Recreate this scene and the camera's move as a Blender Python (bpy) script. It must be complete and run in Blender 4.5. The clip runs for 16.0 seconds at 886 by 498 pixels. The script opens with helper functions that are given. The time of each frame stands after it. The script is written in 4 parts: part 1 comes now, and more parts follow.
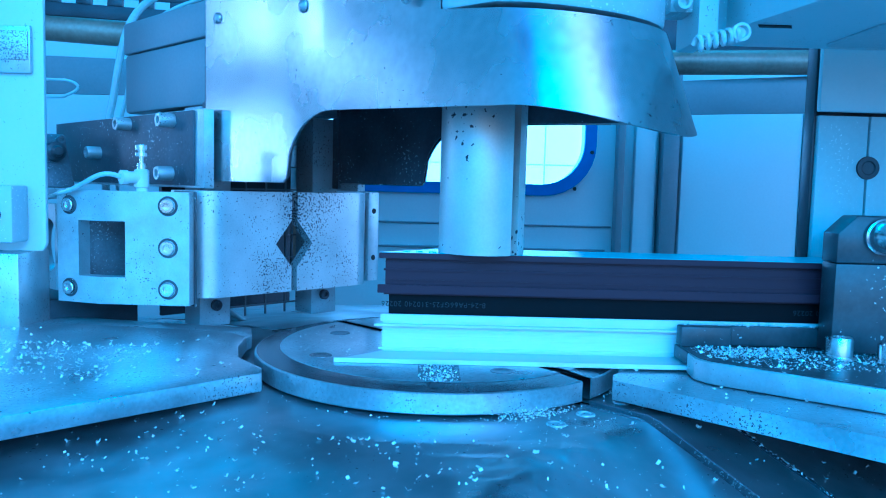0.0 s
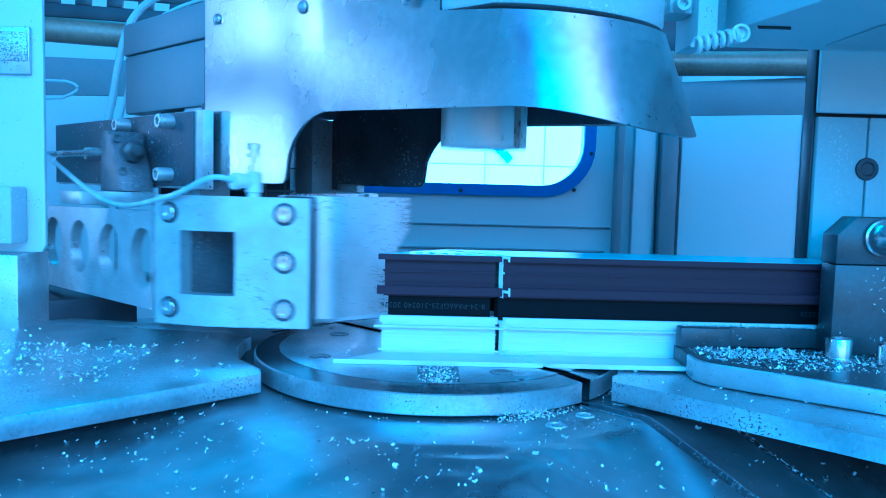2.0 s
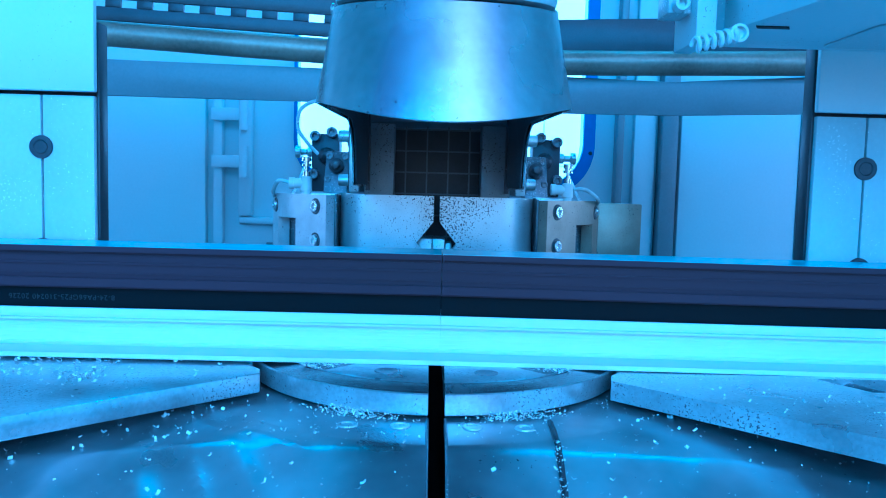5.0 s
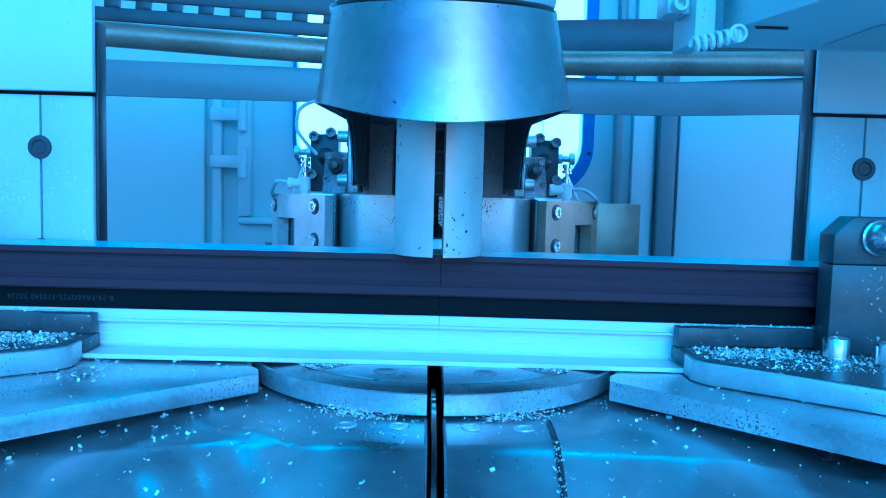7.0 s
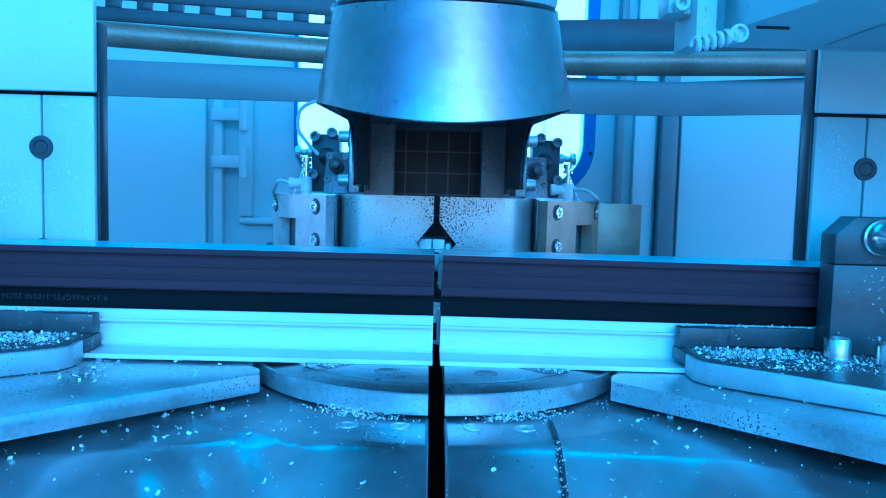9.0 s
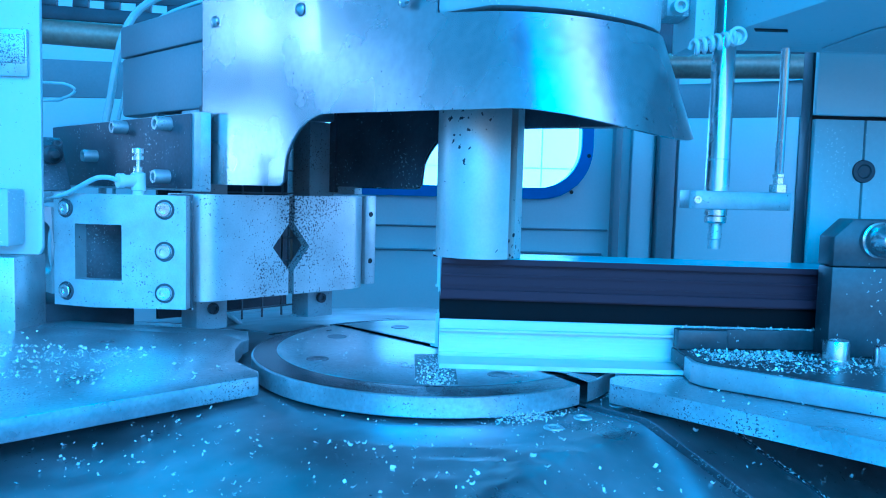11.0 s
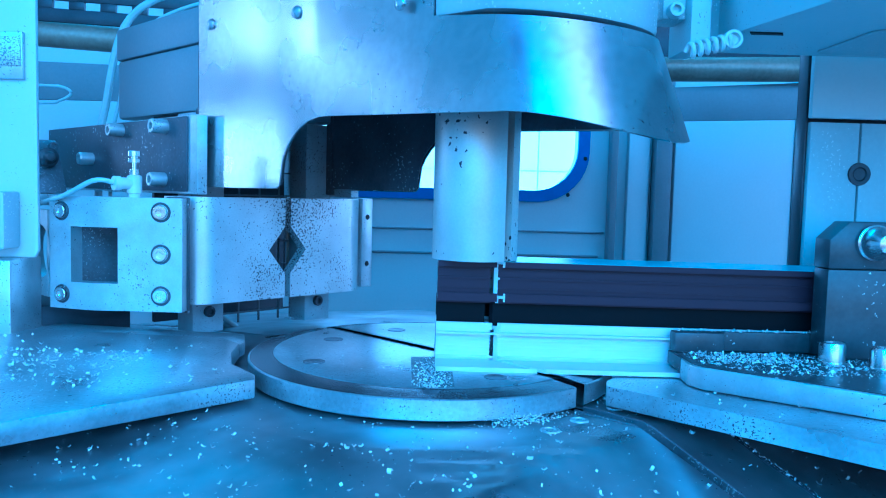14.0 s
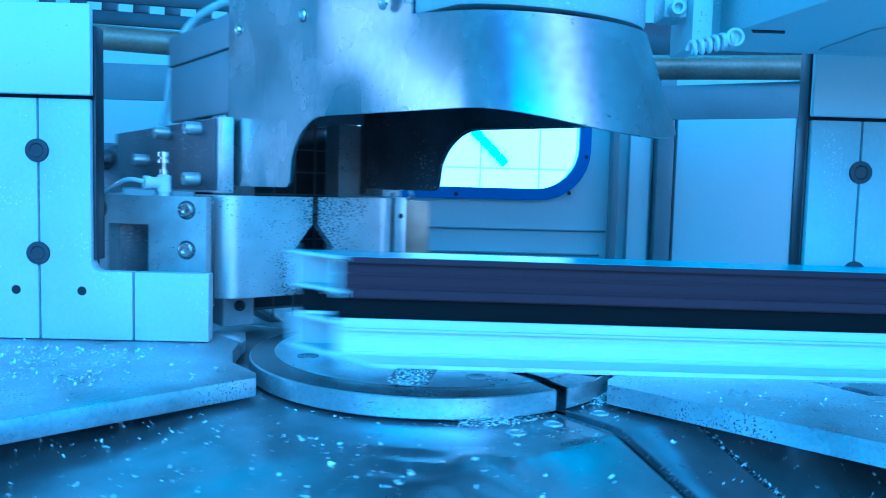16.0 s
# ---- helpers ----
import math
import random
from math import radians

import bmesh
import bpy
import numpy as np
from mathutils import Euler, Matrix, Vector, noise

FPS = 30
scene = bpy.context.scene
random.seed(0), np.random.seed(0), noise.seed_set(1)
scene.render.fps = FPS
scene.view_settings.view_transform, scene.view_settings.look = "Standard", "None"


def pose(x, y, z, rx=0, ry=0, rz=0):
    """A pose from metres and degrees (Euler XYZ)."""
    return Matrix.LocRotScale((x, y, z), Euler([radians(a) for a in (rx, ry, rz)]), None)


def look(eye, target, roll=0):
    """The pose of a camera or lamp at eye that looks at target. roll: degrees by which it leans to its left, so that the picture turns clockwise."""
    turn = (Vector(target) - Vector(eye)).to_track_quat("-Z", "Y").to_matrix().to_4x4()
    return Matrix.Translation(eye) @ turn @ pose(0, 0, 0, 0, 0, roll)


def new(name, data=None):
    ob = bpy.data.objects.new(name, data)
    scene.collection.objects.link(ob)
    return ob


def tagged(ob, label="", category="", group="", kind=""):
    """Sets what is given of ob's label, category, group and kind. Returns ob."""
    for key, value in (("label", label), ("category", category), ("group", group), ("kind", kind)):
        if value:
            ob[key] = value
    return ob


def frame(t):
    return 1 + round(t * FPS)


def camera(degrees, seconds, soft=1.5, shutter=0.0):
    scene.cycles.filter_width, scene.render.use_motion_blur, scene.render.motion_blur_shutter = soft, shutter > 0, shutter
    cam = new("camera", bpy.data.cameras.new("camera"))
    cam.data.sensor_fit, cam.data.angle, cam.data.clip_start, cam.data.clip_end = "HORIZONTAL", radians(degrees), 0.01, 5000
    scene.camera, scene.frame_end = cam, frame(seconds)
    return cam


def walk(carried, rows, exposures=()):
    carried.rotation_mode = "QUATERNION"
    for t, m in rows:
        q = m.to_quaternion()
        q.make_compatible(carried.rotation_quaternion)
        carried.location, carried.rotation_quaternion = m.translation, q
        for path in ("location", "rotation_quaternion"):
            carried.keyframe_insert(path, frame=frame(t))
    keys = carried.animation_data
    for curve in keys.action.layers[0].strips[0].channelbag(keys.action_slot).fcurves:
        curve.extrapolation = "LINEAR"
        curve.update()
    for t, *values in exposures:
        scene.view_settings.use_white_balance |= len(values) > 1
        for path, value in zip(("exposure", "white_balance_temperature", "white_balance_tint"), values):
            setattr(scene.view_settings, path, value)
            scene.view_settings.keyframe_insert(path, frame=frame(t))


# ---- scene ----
# The saw axis is the origin, the table disc's top is z = 0, y points away from the camera.
cam = camera(60, 16.0, soft=1.1, shutter=0.3)
EYE = (-0.0064, -0.574, 0.124)
F = 1358.0
DRIFT = ((0, 5, -2), (0.5, 5, -2), (1, 6, -1), (1.5, 5, -1), (2, 4, 0), (3, 3, -1), (3.5, 1, -3), (4, 2, -2), (6.5, 1, 0), (7, 0, 0), (8, 0, 0),
         (9, 2, 0), (11.5, -1, 5), (12.5, -3, 6), (14, -6, 9), (14.5, -6, 8), (16, -4, 6))


def aim(dx, dy):
    yaw, pitch = radians(1.1) - dx / F, radians(-4.5) + dy / F
    to = (EYE[0] + math.sin(yaw) * math.cos(pitch), EYE[1] + math.cos(yaw) * math.cos(pitch), EYE[2] + math.sin(pitch))
    return look(EYE, to, 1.5)


walk(cam, [(t, aim(dx, dy)) for t, dx, dy in DRIFT], exposures=[(0, 0.1, 3400, 0), (16, 0.1, 3400, 0)])

# ---- light ----
world = bpy.data.worlds.new("world")
scene.world = world
world.use_nodes = True
sky = world.node_tree.nodes.new("ShaderNodeTexSky")
sky.sky_type, sky.sun_disc = "NISHITA", False
sky.sun_elevation, sky.sun_rotation = radians(40), radians(160)
world.node_tree.links.new(sky.outputs[0], world.node_tree.nodes["Background"].inputs[0])
world.node_tree.nodes["Background"].inputs[1].default_value = 0.15


def lamp(name, eye, target, w, h, power, colour=(1, 1, 1)):
    d = bpy.data.lights.new(name, "AREA")
    d.shape, d.size, d.size_y, d.energy, d.color = "RECTANGLE", w, h, power, colour
    ob = new(name, d)
    ob.matrix_world = look(eye, target)
    return ob


COOL = (0.34, 0.87, 1.0)
WHITE = (1.0, 0.93, 0.92)
WARM = (1.0, 0.92, 0.86)
lamp("side_window_light", (-1.4, 0.22, 0.5), (-0.1, 0, 0.24), 0.16, 0.12, 0.72, WARM)
lamp("side_window_light", (-1.4, 0.325, 0.19), (-0.1, 0.05, 0.15), 0.13, 0.16, 0.65, WARM)
lamp("side_window_light", (1.4, 0.3, 0.19), (0.05, 0.05, 0.14), 0.16, 0.2, 1.3, WARM)
lamp("side_window_light", (1.2, 0.1, 0.45), (0, 0, 0.15), 0.26, 0.3, 1.3, WHITE)
lamp("hall_light", (1.4, -0.55, 0.35), (0, 0, 0.1), 1.7, 1.1, 3.2, (0.48, 0.9, 1.0))
lamp("hall_light", (-0.1, -1.9, 0.95), (0, 0, 0.1), 2.2, 1.1, 25.5, COOL)
lamp("machine_light", (0.0, 0.72, 1.2), (0.0, 0.75, 0.0), 1.6, 0.12, 4, COOL)


# ---- materials ----
def mat(name, colour, rough=0.5, metal=0.0, var=0.15, scale=40.0, bump=0.1, fine=300.0, stretch=(1, 1, 1), specks=0.0, speck_size=650, speck_colour=(0.8, 0.8, 0.8), near=None, spec=0.5):
    """A worn surface. near = (axis, from, to, gain) gathers the specks where that coordinate is small."""
    m = bpy.data.materials.new(name)
    m.use_nodes = True
    n, l = m.node_tree.nodes, m.node_tree.links
    b = n["Principled BSDF"]
    b.inputs["Metallic"].default_value, b.inputs["Specular IOR Level"].default_value = metal, spec
    tc, mp = n.new("ShaderNodeTexCoord"), n.new("ShaderNodeMapping")
    mp.inputs["Scale"].default_value = stretch
    l.new(tc.outputs["Object"], mp.inputs[0])
    big, small = n.new("ShaderNodeTexNoise"), n.new("ShaderNodeTexNoise")
    big.inputs["Scale"].default_value, small.inputs["Scale"].default_value = scale, fine
    big.inputs["Detail"].default_value = 5
    for t in (big, small):
        l.new(mp.outputs[0], t.inputs["Vector"])
    add = n.new("ShaderNodeMath")
    add.operation = "MULTIPLY_ADD"
    add.inputs[1].default_value = 0.35
    l.new(small.outputs[0], add.inputs[0]), l.new(big.outputs[0], add.inputs[2])
    ramp = n.new("ShaderNodeValToRGB")
    e = ramp.color_ramp.elements
    e[0].position, e[1].position = 0.35, 1.0
    e[0].color = (*[c * (1 - var) for c in colour], 1)
    e[1].color = (*[min(1, c * (1 + var)) for c in colour], 1)
    l.new(add.outputs[0], ramp.inputs[0])
    out = ramp.outputs[0]
    if specks:
        vor = n.new("ShaderNodeTexNoise")
        vor.inputs["Scale"].default_value, vor.inputs["Detail"].default_value = speck_size, 2
        l.new(tc.outputs["Object"], vor.inputs["Vector"])
        patch = n.new("ShaderNodeTexNoise")
        patch.inputs["Scale"].default_value, patch.inputs["Detail"].default_value = 22, 3
        l.new(tc.outputs["Object"], patch.inputs["Vector"])
        cut = n.new("ShaderNodeMath")
        cut.operation = "GREATER_THAN"
        thr = n.new("ShaderNodeMath")
        thr.operation = "MULTIPLY_ADD"
        thr.inputs[1].default_value, thr.inputs[2].default_value = -0.45, 1.225 - specks
        l.new(patch.outputs[0], thr.inputs[0])
        level = thr.outputs[0]
        if near:
            axis, lo, hi, gain = near
            sep, size, fall_off, sub = n.new("ShaderNodeSeparateXYZ"), n.new("ShaderNodeMath"), n.new("ShaderNodeMapRange"), n.new("ShaderNodeMath")
            size.operation, sub.operation = "ABSOLUTE", "SUBTRACT"
            l.new(tc.outputs["Object"], sep.inputs[0]), l.new(sep.outputs[axis], size.inputs[0]), l.new(size.outputs[0], fall_off.inputs[0])
            for key, value in (("From Min", lo), ("From Max", hi), ("To Min", gain), ("To Max", 0.0)):
                fall_off.inputs[key].default_value = value
            l.new(level, sub.inputs[0]), l.new(fall_off.outputs[0], sub.inputs[1])
            level = sub.outputs[0]
        l.new(level, cut.inputs[1])
        l.new(vor.outputs[0], cut.inputs[0])
        mix = n.new("ShaderNodeMix")
        mix.data_type = "RGBA"
        l.new(cut.outputs[0], mix.inputs["Factor"]), l.new(out, mix.inputs[6])
        mix.inputs[7].default_value = (*speck_colour, 1)
        out = mix.outputs[2]
    l.new(out, b.inputs["Base Color"])
    rr = n.new("ShaderNodeMapRange")
    rr.inputs["To Min"].default_value, rr.inputs["To Max"].default_value = max(0.03, rough - 0.12), min(1, rough + 0.12)
    l.new(big.outputs[0], rr.inputs[0]), l.new(rr.outputs[0], b.inputs["Roughness"])
    bp = n.new("ShaderNodeBump")
    bp.inputs["Strength"].default_value, bp.inputs["Distance"].default_value = bump, 0.001
    l.new(add.outputs[0], bp.inputs["Height"]), l.new(bp.outputs[0], b.inputs["Normal"])
    return m


STEEL_BRUSHED = mat("brushed_sheet_steel", (0.47, 0.47, 0.48), 0.27, 0.92, 0.3, 16, 0.05, 160, specks=0.235, speck_size=380, speck_colour=(0.06, 0.06, 0.07))
STEEL_GROUND = mat("ground_steel", (0.6, 0.61, 0.62), 0.4, 0.65, 0.2, 60, 0.1, 700, specks=0.3, speck_size=600, speck_colour=(0.12, 0.12, 0.14))
STEEL_BRIGHT = mat("bright_steel", (0.72, 0.72, 0.72), 0.25, 1.0, 0.1)
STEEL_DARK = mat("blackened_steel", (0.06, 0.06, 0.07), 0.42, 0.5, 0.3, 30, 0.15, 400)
DISC = mat("worn_table_steel", (0.56, 0.57, 0.59), 0.31, 0.72, 0.45, 22, 0.25, 400, specks=0.31, speck_size=750, speck_colour=(0.14, 0.14, 0.16))
SHEET = mat("oily_sheet_steel", (0.4, 0.41, 0.43), 0.31, 0.8, 0.55, 14, 0.35, 40, specks=0.22, speck_size=420, speck_colour=(0.04, 0.04, 0.05))
ANOD = mat("anodised_aluminium", (0.84, 0.79, 0.74), 0.42, 0.5, 0.14, 30, 0.05, 600, specks=0.29, speck_size=260, speck_colour=(0.08, 0.08, 0.09))
PAINT = mat("grey_machine_paint", (0.55, 0.57, 0.58), 0.45, 0, 0.14, 12, 0.06, 300, specks=0.3, speck_size=500, speck_colour=(0.8, 0.8, 0.8))
GRIME_SHADE = mat("grimy_shaded_steel", (0.2, 0.2, 0.22), 0.4, 0.5, 0.5, 30, 0.3, 400, specks=0.34, speck_size=600, speck_colour=(0.5, 0.5, 0.5))
DARK_SPECKLED = mat("dark_speckled_sheet", (0.085, 0.085, 0.1), 0.45, 0.3, 0.5, 25, 0.2, 300, specks=0.29, speck_size=380, speck_colour=(0.45, 0.45, 0.45))
BEAM = mat("mid_grey_paint", (0.24, 0.25, 0.27), 0.45, 0.1, 0.15, 10, 0.06, 300)
WALL = mat("light_enclosure_paint", (0.62, 0.66, 0.68), 0.5, 0, 0.08, 3, 0.03, 200)
BROWN = mat("brown_coated_aluminium", (0.046, 0.028, 0.043), 0.42, 0.02, 0.08, 20, 0.03, 900, (0.05, 1, 1), spec=0.2)
SILVER = mat("mill_aluminium", (0.80, 0.81, 0.80), 0.5, 0.25, 0.05, 20, 0.03, 900, (0.05, 1, 1))
CUT = mat("fresh_cut_aluminium", (0.94, 0.94, 0.94), 0.45, 0.0, 0.1, 90)
NYLON = mat("black_polyamide", (0.006, 0.006, 0.008), 0.5, 0, 0.2, spec=0.12)
# bare aluminium darkened to carry the shade inside the hollows
INNER = mat("shaded_bare_aluminium", (0.4, 0.43, 0.45), 0.4, 0.6, 0.1, 40)
BLACK = mat("black_steel", (0.085, 0.085, 0.093), 0.36, 0.2, 0.35, specks=0.27, speck_size=330, speck_colour=(0.6, 0.6, 0.6))
FLAT_BLACK = mat("flat_black", (0.02, 0.02, 0.02), 0.7)
BRASS = mat("brass_tinted_steel", (0.36, 0.31, 0.24), 0.42, 0.6, 0.25, 40, 0.1, 500, specks=0.28, speck_size=500, speck_colour=(0.05, 0.05, 0.05))
BLUE = mat("blue_seal", (0.03, 0.14, 0.42), 0.5)
PLASTIC = mat("white_fitting", (0.75, 0.75, 0.75), 0.4)
HOSE = mat("clear_hose", (0.55, 0.6, 0.62), 0.25)
CHIP = mat("aluminium_chips", (0.88, 0.88, 0.88), 0.4, 0.15)
TUBE = mat("aged_tube", (0.28, 0.25, 0.2), 0.4, 0.4, 0.5, 9, 0.2, 200)
PALE = mat("pale_machine_paint", (0.68, 0.7, 0.7), 0.45, 0, 0.06, 8, 0.05, 300, specks=0.26, speck_colour=(0.3, 0.3, 0.3))
SPECKLED = mat("speckled_steel", (0.62, 0.62, 0.63), 0.45, 0.4, 0.2, 40, 0.1, 700, specks=0.4, speck_size=900, speck_colour=(0.2, 0.2, 0.22))
JAW = mat("jaw_steel", (0.64, 0.64, 0.65), 0.36, 0.6, 0.2, 30, 0.1, 700, specks=0.27, speck_size=600, speck_colour=(0.07, 0.07, 0.085), near=(0, 0.0, 0.085, 0.16))
COLUMN = mat("dull_column_steel", (0.42, 0.43, 0.45), 0.5, 0.3, 0.25, 40, 0.1, 700, specks=0.33, speck_size=620, speck_colour=(0.06, 0.06, 0.07))
# bevel's dark reflections are put into its base colour
BEVEL = mat("bevel_reflecting_dark", (0.17, 0.175, 0.19), 0.24, 0.8, 0.4, 30, 0.1, 400, specks=0.27, speck_size=700, speck_colour=(0.5, 0.5, 0.5))
POCKET = mat("chip_worn_steel", (0.2, 0.21, 0.22), 0.55, 0.4, 0.5, 60, 0.5, 500, specks=0.4, speck_size=800, speck_colour=(0.5, 0.5, 0.5))
FILM = mat("pale_protective_film", (0.42, 0.6, 0.68), 0.22, 0, 0.06, 15, 0.08, 120)
FILM_PRINT = mat("pale_blue_film_print", (0.4, 0.7, 0.8), 0.5)
WIRE = mat("dull_wire", (0.16, 0.16, 0.17), 0.5, 0.5)
INK = mat("grey_ink", (0.022, 0.022, 0.025), 0.6)
BLADE = mat("saw_blade_steel", (0.8, 0.8, 0.8), 0.3, 1.0, 0.05, 30)
# round turning marks stretch the blade's highlights into rays
marks = BLADE.node_tree.nodes.new("ShaderNodeTangent")
marks.direction_type, marks.axis = "RADIAL", "X"
BLADE.node_tree.nodes["Principled BSDF"].inputs["Anisotropic"].default_value = 0.85
BLADE.node_tree.nodes["Principled BSDF"].inputs["Anisotropic Rotation"].default_value = 0.25
BLADE.node_tree.links.new(marks.outputs[0], BLADE.node_tree.nodes["Principled BSDF"].inputs["Tangent"])


def glow(name, colour, strength):
    m = bpy.data.materials.new(name)
    m.use_nodes = True
    b = m.node_tree.nodes["Principled BSDF"]
    b.inputs["Base Color"].default_value = (*colour, 1)
    b.inputs["Emission Color"].default_value, b.inputs["Emission Strength"].default_value = (*colour, 1), strength
    return m


DAY = glow("daylight_beyond", (0.82, 0.95, 1.0), 1.6)
# print and bars glow themselves, in place of daylight shining through them
MARK = glow("backlit_pale_print", (0.3, 0.85, 0.95), 0.8)
PANE_LINE = glow("backlit_pane_joint", (0.55, 0.8, 0.95), 1.2)


# ---- mesh helpers ----
def mesh_ob(name, bm, material, parent=None, smooth=26):
    bmesh.ops.recalc_face_normals(bm, faces=bm.faces[:])
    me = bpy.data.meshes.new(name)
    bm.to_mesh(me)
    bm.free()
    for m in (material if isinstance(material, (list, tuple)) else [material]):
        me.materials.append(m)
    if smooth:
        me.polygons.foreach_set("use_smooth", [True] * len(me.polygons))
        me.set_sharp_from_angle(angle=radians(smooth))
    ob = new(name, me)
    if parent:
        ob.parent = parent
    return ob


def part(name, bm, material, parent, label=""):
    return tagged(mesh_ob(name, bm, material, parent), label)


def thing(name, label, category, group="", kind="", at=None):
    ob = new(name)
    ob.empty_display_size = 0.02
    if at is not None:
        ob.matrix_world = at
    return tagged(ob, label, category, group, kind)


def bev(bm, w, seg=2):
    if w:
        es = [e for e in bm.edges if len(e.link_faces) == 2 and e.calc_face_angle(0) > 0.6]
        bmesh.ops.bevel(bm, geom=es, offset=w, segments=seg, affect="EDGES", profile=0.5, clamp_overlap=True)
    return bm


def box(x0, x1, y0, y1, z0, z1, w=0.001, bm=None):
    b = bmesh.new()
    bmesh.ops.create_cube(b, size=1)
    bmesh.ops.transform(b, matrix=Matrix.LocRotScale(((x0 + x1) / 2, (y0 + y1) / 2, (z0 + z1) / 2), None, (x1 - x0, y1 - y0, z1 - z0)), verts=b.verts)
    bev(b, w)
    return join(bm, b)


def join(bm, b):
    if bm is None:
        return b
    me = bpy.data.meshes.new("tmp")
    b.to_mesh(me)
    b.free()
    bm.from_mesh(me)
    bpy.data.meshes.remove(me)
    return bm


def slab(outline, z0, z1, w=0.001, bm=None, axis="z"):
    """An outline in a plane, thickened: axis z takes (x, y), axis y takes (x, z), axis x takes (y, z)."""
    b = bmesh.new()
    put = {"z": lambda p, h: (p[0], p[1], h), "y": lambda p, h: (p[0], h, p[1]), "x": lambda p, h: (h, p[0], p[1])}[axis]
    f = b.faces.new([b.verts.new(put(p, z0)) for p in outline])
    r = bmesh.ops.extrude_face_region(b, geom=[f])
    d = Vector(put((0, 0), z1)) - Vector(put((0, 0), z0))
    bmesh.ops.translate(b, vec=d, verts=[v for v in r["geom"] if isinstance(v, bmesh.types.BMVert)])
    bmesh.ops.recalc_face_normals(b, faces=b.faces[:])
    bev(b, w)
    return join(bm, b)


def lathe(rings, n=32, m=None, bm=None, cap=True):
    """Rings of (radius, z) turned about z, then moved by m."""
    b = bmesh.new()
    rows = [[b.verts.new((r * math.cos(2 * math.pi * i / n), r * math.sin(2 * math.pi * i / n), z)) for i in range(n)] for r, z in rings]
    for a, c in zip(rows, rows[1:]):
        for i in range(n):
            b.faces.new((a[i], a[(i + 1) % n], c[(i + 1) % n], c[i]))
    if cap:
        b.faces.new(rows[0][::-1]), b.faces.new(rows[-1])
    if m is not None:
        bmesh.ops.transform(b, matrix=m, verts=b.verts)
    return join(bm, b)


def pipe(points, r, n=10, bm=None):
    b = bmesh.new()
    pts = [Vector(p) for p in points]
    fine = []
    for i in range(len(pts) - 1):
        p0, p1, p2, p3 = pts[max(i - 1, 0)], pts[i], pts[i + 1], pts[min(i + 2, len(pts) - 1)]
        for k in range(6):
            u = k / 6
            fine.append(0.5 * (2 * p1 + (p2 - p0) * u + (2 * p0 - 5 * p1 + 4 * p2 - p3) * u * u + (3 * p1 - p0 - 3 * p2 + p3) * u ** 3))
    fine.append(pts[-1])
    rows = []
    for i, p in enumerate(fine):
        t = (fine[min(i + 1, len(fine) - 1)] - fine[max(i - 1, 0)]).normalized()
        q = t.to_track_quat("Z", "Y")
        rows.append([b.verts.new(p + q @ Vector((r * math.cos(6.2832 * j / n), r * math.sin(6.2832 * j / n), 0))) for j in range(n)])
    for a, c in zip(rows, rows[1:]):
        for j in range(n):
            b.faces.new((a[j], a[(j + 1) % n], c[(j + 1) % n], c[j]))
    b.faces.new(rows[0][::-1]), b.faces.new(rows[-1])
    return join(bm, b)


FRONT = Matrix.Rotation(radians(90), 4, "X")      # turns +z to -y


def screw_bm(r, h, bm=None, m=None):
    """A cap screw head along +z with a socket."""
    return lathe([(r, 0), (r, h * 0.85), (r * 0.9, h), (r * 0.55, h), (r * 0.5, h * 0.45), (r * 0.02, h * 0.4)], 20, m, bm)


def screw(parent, at, r=0.006, h=0.005, turn=FRONT, material=None, name="screw"):
    return part(name, screw_bm(r, h, None, Matrix.Translation(at) @ turn), material or STEEL_BRIGHT, parent)

# ---- the setting ----
def structure(name, bm, m, label):
    return tagged(mesh_ob(name, bm, m), label, name.split("_")[0], kind="structure")


def rounded(x0, x1, z0, z1, r, n=8):
    pts = []
    for cx, cz, a0 in ((x1 - r, z1 - r, 0), (x0 + r, z1 - r, 90), (x0 + r, z0 + r, 180), (x1 - r, z0 + r, 270)):
        pts += [(cx + r * math.cos(radians(a0 + 90 * i / n)), cz + r * math.sin(radians(a0 + 90 * i / n))) for i in range(n + 1)]
    return pts


def holed(outer, holes, h0, h1, axis="y", w=0.0):
    """A plate with holes through it."""
    b = bmesh.new()
    put = {"y": lambda p, h: (p[0], h, p[1]), "z": lambda p, h: (p[0], p[1], h), "x": lambda p, h: (h, p[0], p[1])}[axis]
    edges = []
    for loop in [outer] + holes:
        vs = [b.verts.new(put(p, h0)) for p in loop]
        edges += [b.edges.new((vs[i], vs[(i + 1) % len(vs)])) for i in range(len(vs))]
    bmesh.ops.triangle_fill(b, use_beauty=True, use_dissolve=False, edges=edges)
    r = bmesh.ops.extrude_face_region(b, geom=b.faces[:])
    d = Vector(put((0, 0), h1)) - Vector(put((0, 0), h0))
    bmesh.ops.translate(b, vec=d, verts=[v for v in r["geom"] if isinstance(v, bmesh.types.BMVert)])
    return b


WIN = (-0.272, 0.293, 0.133, 0.62)


